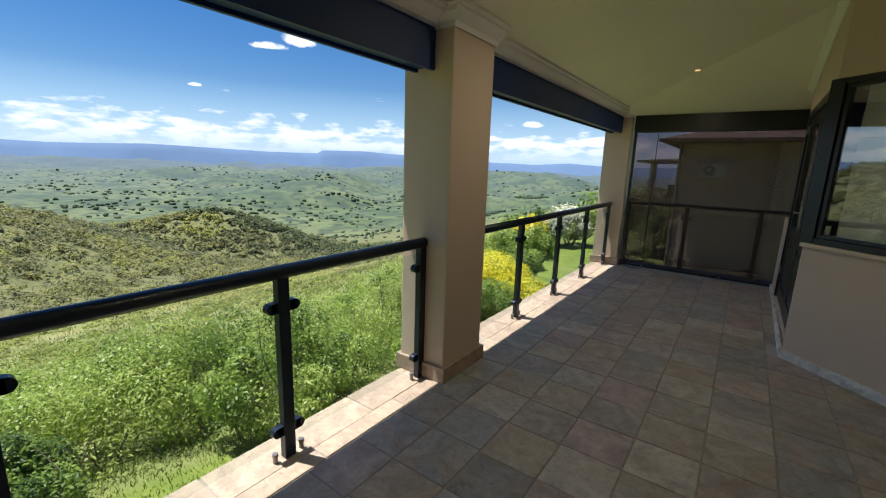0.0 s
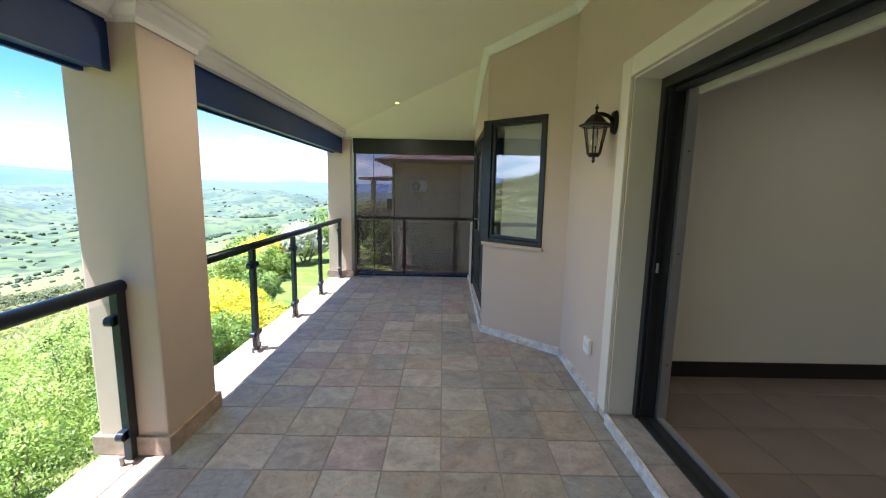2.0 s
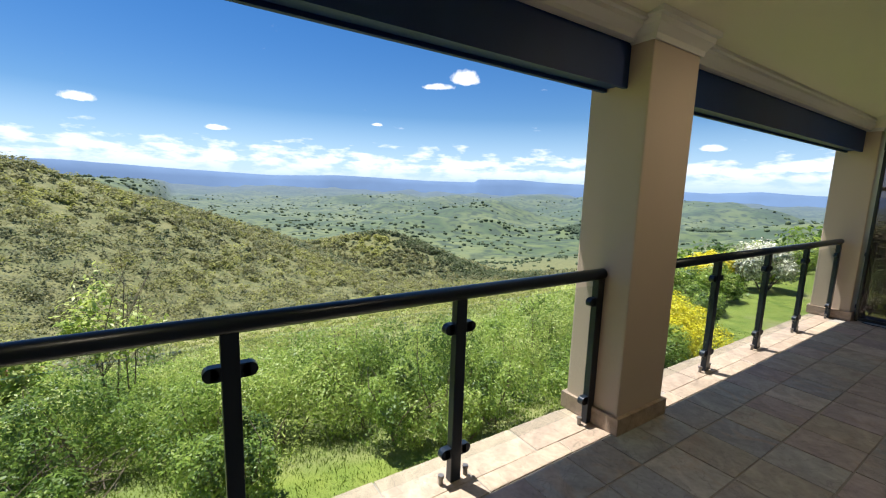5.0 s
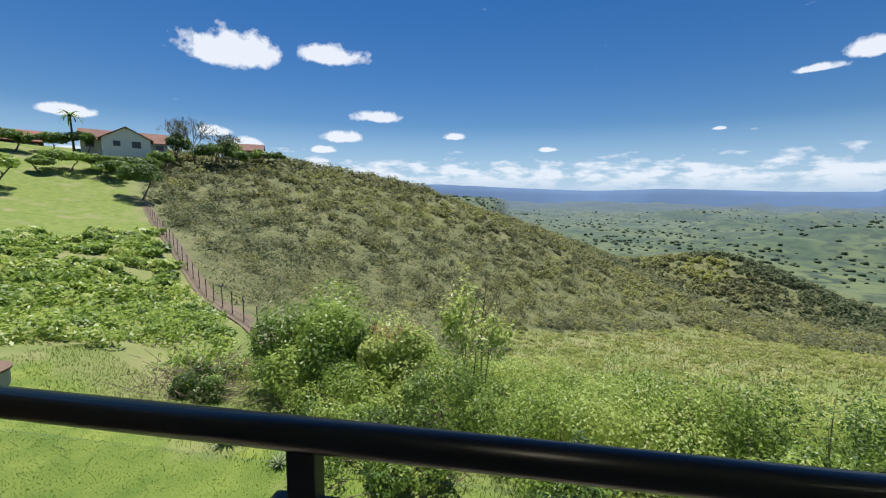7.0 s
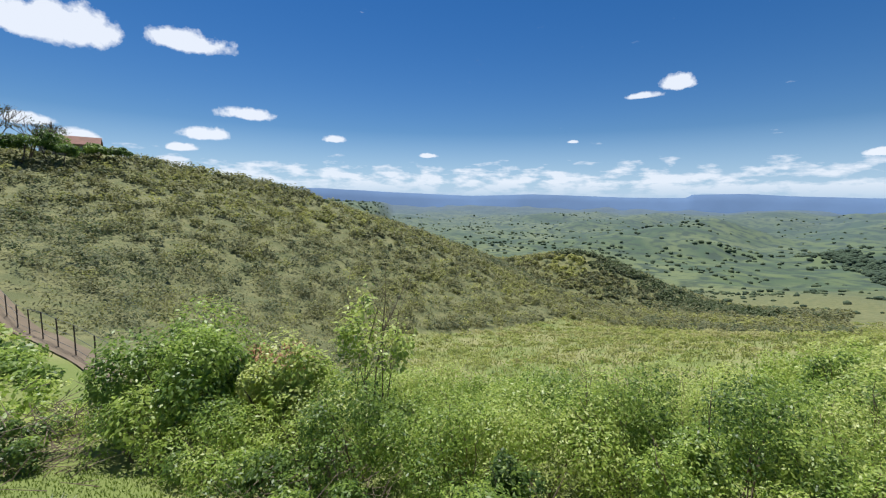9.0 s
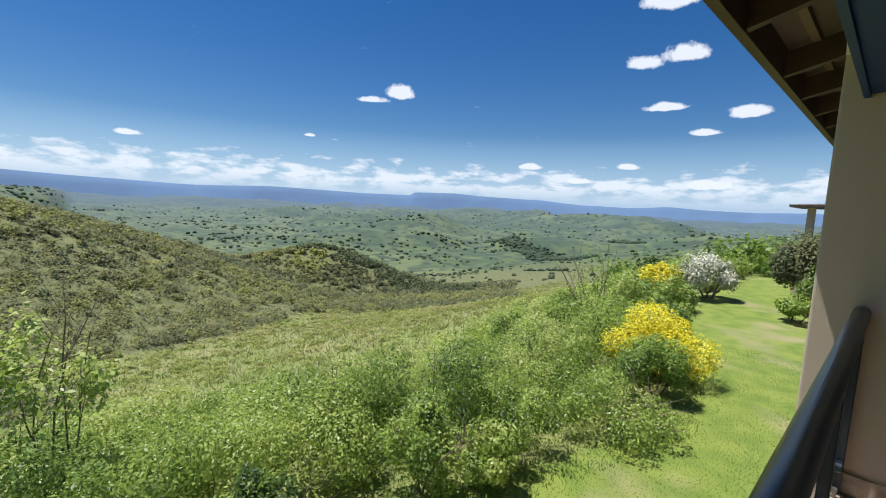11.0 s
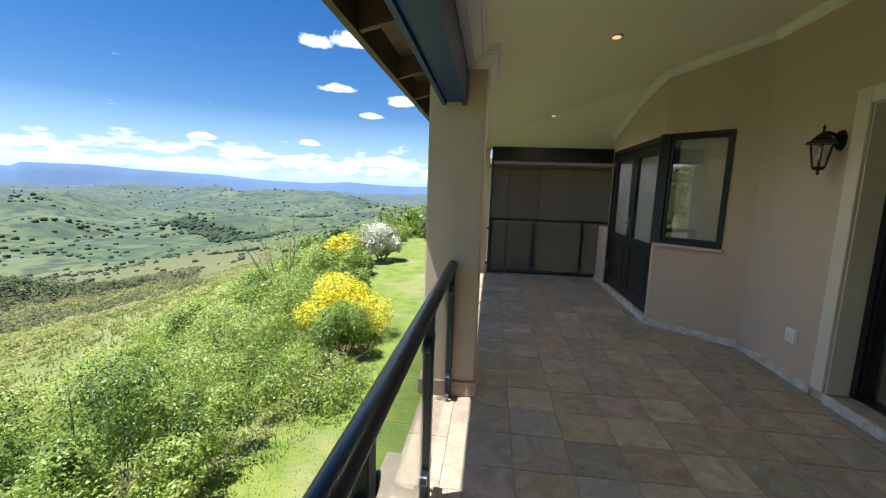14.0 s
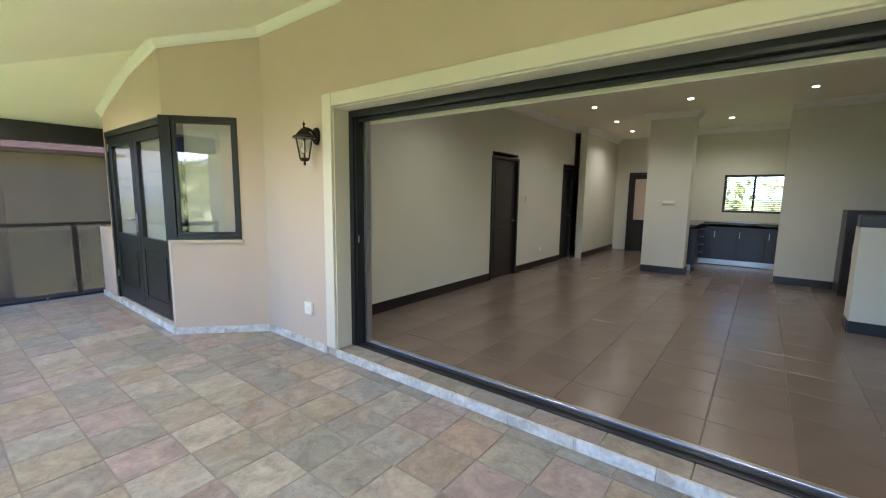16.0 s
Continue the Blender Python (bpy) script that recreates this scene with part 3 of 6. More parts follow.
# far tablelands
def mesas():
    n = 721
    az = np.linspace(-0.35, np.pi + 0.5, n)
    rs = np.random.RandomState(5)
    key = [(-20, 0.6), (6.5, 0.6), (11, 0.45), (15, 0.5), (19.5, 0.75), (24, 0.45), (30, 0.6), (34.7, 1.0), (41.8, 1.2), (46.9, 1.5), (52, 1.4), (52.6, 1.0), (59.7, 1.0), (66, 1.2), (71, 1.3), (79, 1.0), (89.4, 1.3), (99.8, 1.7), (106, 1.5), (120, 1.2), (200, 1.0)]
    h = np.tan(np.radians(np.interp(np.degrees(az), [k[0] for k in key], [k[1] for k in key]))) * 4300
    h = h + 2.5 * np.interp(az, np.linspace(az[0], az[-1], 160), rs.rand(160)) + rs.rand(n) * 0.8
    R = 4300.0
    co, fs = [], []
    for k, (rr, f) in enumerate(((4000, -0.6), (4200, 0.35), (R, 0.95), (4380, 1.0))):
        for a, hh in zip(az, h):
            co.append((-rr * math.sin(a), rr * math.cos(a), hh * f - (60 if k == 0 else 0)))
    for k in range(3):
        for i in range(n - 1):
            fs.append((k * n + i, k * n + i + 1, (k + 1) * n + i + 1, (k + 1) * n + i))
    return raw_mesh("backdrop", np.array(co), np.array(fs))


# the hills' base colour holds the blue of the air in front of them
mm = mat("distant_haze_blue_hills", (0.10, 0.17, 0.29), 1.0, var=0.2, scale=0.004, bump=0)
put("backdrop", mesas(), mm, smooth=True, label="distant flat-topped hills with blue haze painted into their colour", kind="structure")

# ---- building shell ----
part("floor", box(-1.68, 1.5, SOUTH, END_Y + 0.5, -0.30, -0.005), M_grout, kind="structure", label="stone floor bed of the balcony")
part("slab", box(-1.66, 1.5, SOUTH, END_Y + 0.5, -0.55, -0.302), M_wall, kind="structure", label="taupe edge of the balcony slab")
part("wall_below", box(-0.2, 0.0, SOUTH, END_Y + 1, -3.2, -0.552), M_wall, kind="structure", label="taupe wall of the floor below")


def outer_wall():
    # straight wall with the big opening
    top = lambda x, y: ceil_z(x, y) + 0.25
    part("wall_east", prism([(WALL_X, 2.65), (WALL_X, 3.77), (WALL_X + 0.25, 3.77), (WALL_X + 0.25, 2.65)], -0.01, 3.4), M_wall, kind="structure", label="taupe plastered house wall")
    part("wall_east_south", box(WALL_X, WALL_X + 0.25, SOUTH, OPEN_Y0, -0.01, 3.4), M_wall, kind="structure", label="taupe plastered house wall")
    part("lintel", box(WALL_X, WALL_X + 0.25, OPEN_Y0, OPEN_Y1, OPEN_Z, 3.4), M_wall, kind="structure", label="taupe plaster above the wide opening")
    part("wall_south", box(-1.7, WALL_X + 0.25, SOUTH - 0.2, SOUTH, -0.3, 3.4), M_wall, kind="structure", label="taupe wall closing the balcony")


outer_wall()


def bay():
    (x0, y0), (x1, y1), (x2, y2) = BAY
    t = 0.2
    a = math.atan2(y1 - y0, x1 - x0)
    # below and above the corner window and the doors
    wy = 4.86
    lo = [(x0, y0), (x1, y1), (x1 + 0.002, y1 + 0.07), (x1 + t, y1 + 0.07), (x1 + t + 0.05, y1 + 0.0), (x0 + 0.2, y0 + 0.09)]
    part("bay_wall_low", prism(lo, -0.01, 0.98), M_wall, kind="structure", label="taupe plastered bay wall below the window")
    hi = [(x0, y0), (x1, y1), (x2, y2), (x2 + t, y2), (x1 + t, y1 + 0.1), (x0 + 0.2, y0 + 0.09)]
    part("bay_wall_high", prism(hi, 2.19, 3.4), M_wall, kind="structure", label="taupe plaster above the bay window and doors")
    # solid strip beside the window
    ux, uy = (x1 - x0), (y1 - y0)
    p = lambda s, o=0.0: (x0 + ux * s + 0.12 * o, y0 + uy * s + 0.13 * o)
    part("bay_wall_side", prism([p(0), p(0.27), p(0.27, 1), p(0, 1.5)], 0.98, 2.19), M_wall, kind="structure", label="taupe plaster beside the bay window")
    part("bay_wall_end", prism([(x2, y2), (x2 + 1.2, y2 + 0.9), (x2 + 1.2, y2 + 0.7), (x2 + 0.25, y2 - 0.02)], -0.01, 3.4), M_wall, kind="structure", label="taupe plastered end of the bay")


bay()
part("wall_north_low", box(0.668, 0.775, 6.49, END_Y - 0.07, -0.01, 0.97, 0.006), M_wall, kind="structure", label="low taupe wall stub beside the doors")

# ceiling
def ceiling():
    bm = bmesh.new()
    hx = lambda y: (2.29 + 0.27 * (END_Y - y) - 2.40) / 0.25 - 1.3
    ys = END_Y - (0.11) / 0.27
    A = [(-1.62, SOUTH), (1.6, SOUTH), (1.6, 3.9), (-1.3, ys), (-1.62, ys)]
    y_h = END_Y - (2.40 + 0.25 * 2.9 - 2.29) / 0.27
    za = lambda x: 2.40 + 0.25 * (x + 1.3)
    zb = lambda y: 2.29 + 0.27 * (END_Y - y)
    v = [bm.verts.new((x, y, z)) for x, y, z in (
        (-1.62, SOUTH, za(-1.62)), (1.6, SOUTH, za(1.6)), (1.6, y_h, za(1.6)), (-1.3, ys, za(-1.3)), (-1.62, ys + 0.3, za(-1.62)),
        (1.6, END_Y + 0.1, zb(END_Y + 0.1)), (-1.62, END_Y + 0.1, zb(END_Y + 0.1)))]
    f = [bm.faces.new((v[0], v[1], v[2], v[3], v[4])), bm.faces.new((v[2], v[5], v[6], v[4], v[3]))]
    r = bmesh.ops.extrude_face_region(bm, geom=f)
    bmesh.ops.translate(bm, verts=[g for g in r["geom"] if isinstance(g, bmesh.types.BMVert)], vec=(0, 0, 0.06))
    bmesh.ops.recalc_face_normals(bm, faces=bm.faces)
    part("ceiling", bm, M_ceil, kind="structure", label="cream sloping balcony ceiling with a hip fold")


ceiling()


def house():
    # roof deck above the balcony and the room, so that no light leaks in
    part("roof", prism([(-2.10, SOUTH - 0.4), (1.2, SOUTH - 0.4), (1.2, 7.9), (-2.10, 7.9)], lambda x, y: 2.52 + 0.25 * (x + 2.05), lambda x, y: 2.56 + 0.25 * (x + 2.05)), M_roof, kind="structure", label="brown tiled roof over the balcony")
    part("roof_inner", box(1.0, 12.2, SOUTH - 0.6, 7.9, 3.42, 3.5), M_roof, kind="structure", label="roof over the house")
    part("interior_floor", box(1.661, 11.6, SOUTH, 4.6, -0.3, IN_Z - 0.006), M_ingrout, kind="structure", label="tile bed of the living room")
    part("interior_ceiling", box(WALL_X + 0.25, 11.6, SOUTH, 7.5, IN_CEIL, IN_CEIL + 0.1), M_ceil, kind="structure", label="white ceiling of the living room")
    # north side wall with two doorways (leaves fill them)
    def seg(a, b, z0, z1, y=3.33, name="wall_north"):
        part(name, box(a, b, y, y + 0.15, z0, z1), M_inwall, kind="structure", label="cream painted wall of the living room")
    seg(1.56, 5.05, IN_Z - 0.05, IN_CEIL); seg(5.05, 5.95, 2.2, IN_CEIL); seg(5.95, 8.1, IN_Z - 0.05, IN_CEIL); seg(8.1, 8.75, 2.2, IN_CEIL)
    seg(8.75, 11.3, IN_Z - 0.05, IN_CEIL, 3.05)
    part("wall_hall", box(8.1, 8.75, 4.2, 4.3, 0, IN_CEIL), M_inwall, kind="structure", label="cream wall of a dark passage")
    part("wall_east_end", box(11.3, 11.45, 0.9, 3.4, 0, IN_CEIL), M_inwall, kind="structure", label="cream end wall of the hall")
    part("pier", box(7.9, 8.3, 0.82, 1.56, 0, IN_CEIL), M_inwall, kind="structure", label="cream square column between hall and kitchen")
    part("kitchen_side_wall", box(8.3, 11.3, 1.3, 1.42, 0, IN_CEIL), M_inwall, kind="structure", label="cream wall between hall and kitchen")
    part("kitchen_wall_south", box(8.14, 8.3, -1.9, -0.52, 0, IN_CEIL), M_inwall, kind="structure", label="cream wing wall beside the kitchen")
    part("kitchen_wall_side2", box(8.3, 11.6, -1.0, -0.88, 0, IN_CEIL), M_inwall, kind="structure", label="cream kitchen side wall")
    # kitchen back wall round its window
    wy0, wy1, wz0, wz1 = -0.65, 0.47, 1.16, 2.0
    for a, b, c, d in ((-1.0, wy0, 0, IN_CEIL), (wy1, 1.4, 0, IN_CEIL), (wy0, wy1, 0, wz0), (wy0, wy1, wz1, IN_CEIL)):
        part("kitchen_wall_east", box(10.5, 10.65, a, b, c, d), M_inwall, kind="structure", label="cream kitchen wall")
    part("interior_wall_south", box(1.56, 8.3, SOUTH - 0.2, SOUTH, 0, IN_CEIL), M_inwall, kind="structure", label="cream south wall of the living room")
    part("interior_wall_east2", box(8.14, 8.3, SOUTH, -1.9, 0, IN_CEIL), M_inwall, kind="structure", label="cream wall of the living room")


house()
part("wall_house_north", box(1.35, 11.6, 7.3, 7.45, -3.2, 3.4), M_wall, kind="structure", label="taupe north wall of the house")
for a, b in ((SOUTH, -1.0), (1.3, 7.45)):
    part("wall_house_east", box(11.5, 11.65, a, b, -3.2, 3.4), M_wall, kind="structure", label="taupe east wall of the house")
part("wall_house_south", box(1.56, 11.6, SOUTH - 0.4, SOUTH - 0.22, -3.2, 3.4), M_wall, kind="structure", label="taupe south wall of the house")
part("bedroom_floor", box(0.9, 11.4, 4.7, 7.3, -0.3, 0.05), M_ingrout, kind="structure", label="dark bedroom floor")

# pillars
def pillar(y0, y1, label):
    p = thing("pillar", (PIL_X0, y0, 0), label, "pillar", "pillars along the balcony edge")
    w, d = PIL_X1 - PIL_X0, y1 - y0
    part("shaft", box(0, w, 0, d, 0.0, 2.40, 0.012), M_wall, p)
    pl = bmesh.new()
    for a in ((-0.025, w + 0.025, -0.025, 0.0), (-0.025, w + 0.025, d, d + 0.025), (w, w + 0.025, 0.0, d), (-0.025, 0, 0.0, d)):
        add_box(pl, *a, 0.0, 0.11, 0.004)
    part("plinth", pl, M_plinth, p, "rose sandstone plinth tiles")
    cp = bmesh.new()
    prof = [(0.0, 0.0), (-0.012, 0.0), (-0.018, 0.03), (-0.05, 0.07), (-0.055, 0.10), (-0.075, 0.105), (-0.075, 0.14), (0.0, 0.14)]
    sweep(cp, [(0, 0, 2.28), (w, 0, 2.28), (w, d, 2.28), (0, d, 2.28)], [(o, u) for o, u in prof])
    part("capital", cp, M_white, p, "white plaster capital moulding")


pillar(2.26, 2.75, "taupe plastered balcony pillar with sandstone plinth between two railings")
pillar(7.0, 7.45, "taupe plastered corner pillar beside the shade screen")
pillar(-3.0, -2.51, "taupe plastered balcony pillar behind the railing")

# beams and fascia
def beam(y0, y1):
    bm = bmesh.new()
    sweep(bm, [(-1.45, y0, 2.05), (-1.45, y1, 2.05)], [(0, 0), (0, 0.24), (0.16, 0.24), (0.16, 0.0), (0.135, 0.0), (0.135, 0.02), (0.025, 0.02), (0.025, 0.0)])
    ob = part("beam", bm, M_navy, label="navy painted steel beam between pillars", kind="")
    tagged(ob, category="beam", group="beams along the balcony edge")
    part("bulkhead", box(-1.66, -1.41, y0, y1, 2.292, 2.45), M_white, kind="structure", label="white plastered bulkhead above the beam")


beam(-2.5, 2.258)
beam(2.752, 6.998)


def rail_run(y0, y1, ends, posts, label):
    r = thing("railing", (RAIL_X, y0, 0), label, "railing", "railings of the balcony")
    L = y1 - y0
    tb = bmesh.new(); rod(tb, (0, 0, 0.968), (0, L, 0.968), 0.034, 24)
    part("handrail", tb, M_rail, r, smooth=True)
    for py in posts:
        yy = py - y0
        bm = bmesh.new(); add_box(bm, -0.022, 0.022, yy - 0.03, yy + 0.03, 0.0, 0.945, 0.004)
        post = part("post", bm, M_rail, r)
        for z in (0.80, 0.16):
            for s in (-1, 1):
                if (s < 0 and yy < 0.1) or (s > 0 and yy > L - 0.1):
                    continue
                cb = bmesh.new()
                rod(cb, (-0.018, yy + s * 0.062, z), (0.018, yy + s * 0.062, z), 0.026, 18)
                add_box(cb, -0.018, 0.018, yy + s * 0.028, yy + s * 0.062, z - 0.026, z + 0.026)
                part("glass_clamp", cb, M_rail, post)
        for s in (-1, 1):
            sb = bmesh.new(); rod(sb, (0.0, yy + s * 0.075, 0.0), (0.0, yy + s * 0.075, 0.035), 0.012, 10); rod(sb, (0, yy + s * 0.075, 0.035), (0, yy + s * 0.075, 0.05), 0.016, 6)
            part("bolt", sb, M_bolt, post, "tarnished steel bolt")
    for a, b in zip(posts, posts[1:]):
        g = part("glass_pane", box(-0.004, 0.004, a - y0 + 0.045, b - y0 - 0.045, 0.09, 0.90), M_glass, r, "clear glass pane")
        g.visible_shadow = False


rail_run(-2.49, 2.255, True, [-2.45, -1.78, -0.79, 0.20, 1.18, 2.225], "dark blue metal railing with clear glass panes on the balcony edge")
rail_run(2.755, 6.965, True, [2.79, 3.77, 4.79, 5.82, 6.93], "dark blue metal railing with clear glass panes beyond the pillar")


# ---- eaves ----
def eaves():
    e = thing("eaves", (-2.05, SOUTH, 2.34), "dark stained timber eaves with exposed rafters over the balcony edge", "eaves")
    y = SOUTH + 0.2
    while y < 7.8:
        bm = bmesh.new()
        v = add_box(bm, 0.02, 0.75, 0, 0.05, 0.0, 0.15)
        for w in v:
            w.co.z += 0.25 * w.co.x
        if y > SOUTH + 0.5 and abs((y - 2.5)) < 0.2:
            y += 0.25
        part("rafter", bm, M_wood, e, loc=(0, y - SOUTH, 0))
        y += 0.72
    bm = box(-0.03, 0.02, -0.3, 12.0, -0.01, 0.20, 0.004)
    part("fascia_board", bm, M_wood, e)
    for x in (0.14, 0.40, 0.64):
        part("batten", box(x, x + 0.045, -0.3, 12.0, 0.151 + 0.25 * x, 0.19 + 0.25 * x - 0.004), M_tilewood, e, "pale orange timber batten")
    part("roof_underlay", prism([(0.03, -0.3), (0.75, -0.3), (0.75, 12.0), (0.03, 12.0)], lambda x, y: 0.193 + 0.25 * x - 0.003, lambda x, y: 0.2 + 0.25 * x - 0.003), M_wood, e)


eaves()

# ---- mouldings ----
CORN = [(0, 0), (0.012, 0), (0.018, 0.022), (0.045, 0.05), (0.055, 0.062), (0.06, 0.09), (0, 0.10)]


def mouldings():
    cz = lambda x, y: (x, y, ceil_z(x, y) - 0.085)
    bm = bmesh.new()
    sweep(bm, [cz(WALL_X, SOUTH), cz(WALL_X, 3.77), cz(0.635, 4.39), (0.65, 5.3, ceil_z(0.65, 5.3) - 0.085), cz(0.665, 6.45)], CORN)
    part("cornice", bm, M_white, kind="structure", label="pale moulded cornice along the sloping ceiling")
    for y0, y1 in ((-2.5, 2.2), (2.8, 6.95)):
        bm = bmesh.new()
        sweep(bm, [(-1.412, y1, 2.292), (-1.412, y0, 2.292)], [(0, 0), (0.012, 0), (0.02, 0.02), (0.06, 0.055), (0.065, 0.075), (0.085, 0.08), (0.085, 0.11), (0, 0.13)])
        part("cornice", bm, M_white, kind="structure", label="white moulded cornice over the beam")
    for x, y in ((-0.42, 2.66), (-0.42, 5.74), (-0.42, -0.5)):
        t = thing("downlight", (x, y, ceil_z(x, y)), "small round recessed ceiling downlight, lit warm, in the balcony ceiling", "ceiling light", "downlights in the balcony ceiling")
        bm = bmesh.new(); rod(bm, (0, 0, -0.008), (0, 0, 0.004), 0.045, 24)
        part("ring", bm, M_metal, t)
        bm = bmesh.new(); rod(bm, (0, 0, -0.012), (0, 0, -0.0085), 0.030, 20)
        part("bulb", bm, M_spot, t, "glowing warm bulb")
        lamp = new("downlight_lamp", bpy.data.lights.new("downlight_lamp", "SPOT"))
        lamp.data.energy, lamp.data.color, lamp.data.spot_size, lamp.data.spot_blend, lamp.data.shadow_soft_size = 15, (1.0, 0.84, 0.6), radians(172), 1.0, 0.03
        lamp.matrix_world = look((x, y, ceil_z(x, y) - 0.03), (x, y, 0))


mouldings()


# ---- opening ----
def opening():
    s = thing("door_surround", (WALL_X, 2.65, 0), "cream plaster surround of the wide sliding door opening", "door surround")
    bm = bmesh.new()
    add_box(bm, -0.025, -0.002, 0.0, 0.12, 0.072, OPEN_Z + 0.11, 0.006)
    part("side_band", bm, M_trimwall, s)
    part("top_band", box(-0.025, -0.002, OPEN_Y0 - 2.7, -0.003, OPEN_Z, OPEN_Z + 0.11, 0.006), M_trimwall, s)
    part("reveal", box(-0.0, 0.16, -0.012, -0.001, 0.072, OPEN_Z - 0.012), M_trimwall, s)
    part("reveal_top", box(-0.0, 0.16, OPEN_Y0 - 2.6, -0.001, OPEN_Z - 0.012, OPEN_Z - 0.001), M_trimwall, s)
    f = thing("sliding_door_frame", (WALL_X + 0.155, 2.652, 0.0), "black aluminium sliding door frame standing wide open", "door frame")
    part("jamb", box(0, 0.17, -0.065, -0.013, 0.07, OPEN_Z - 0.07, 0.004), M_black, f)
    part("jamb_lip", box(0.02, 0.05, -0.085, -0.066, 0.10, OPEN_Z - 0.07, 0.003), M_black, f)
    part("inner_jamb", box(0.12, 0.18, -0.098, -0.066, 0.09, OPEN_Z - 0.08, 0.003), M_metal, f, "pale aluminium inner jamb")
    part("head", box(0, 0.17, -5.2, -0.013, OPEN_Z - 0.07, OPEN_Z - 0.013, 0.004), M_black, f)
    part("head_rail", box(0.05, 0.09, -5.2, -0.07, OPEN_Z - 0.10, OPEN_Z - 0.071, 0.003), M_black, f)
    part("inner_head", box(0.172, 0.20, -5.2, -0.07, OPEN_Z - 0.11, OPEN_Z - 0.03, 0.003), M_trimwall, f, "cream inner head trim")
    part("track", box(0.01, 0.12, -5.2, -0.066, 0.045, 0.082, 0.003), M_black, f)
    part("track_groove", box(0.055, 0.07, -5.2, -0.066, 0.083, 0.09), M_black, f)
    part("silver_rail", box(0.122, 0.165, -5.2, -0.066, 0.05, 0.094, 0.004), M_metal, f, "silver floor rail")
    for z in (0.45, 1.15, 1.75):
        bm = bmesh.new(); rod(bm, (0.15, -0.105, z), (0.15, -0.098, z), 0.006, 8)
        part("screw", bm, M_bolt, f)
    bm = box(0.03, 0.045, -0.092, -0.086, 1.03, 1.09, 0.002)
    part("strike_plate", bm, M_metal, f, "small steel strike plate")


opening()


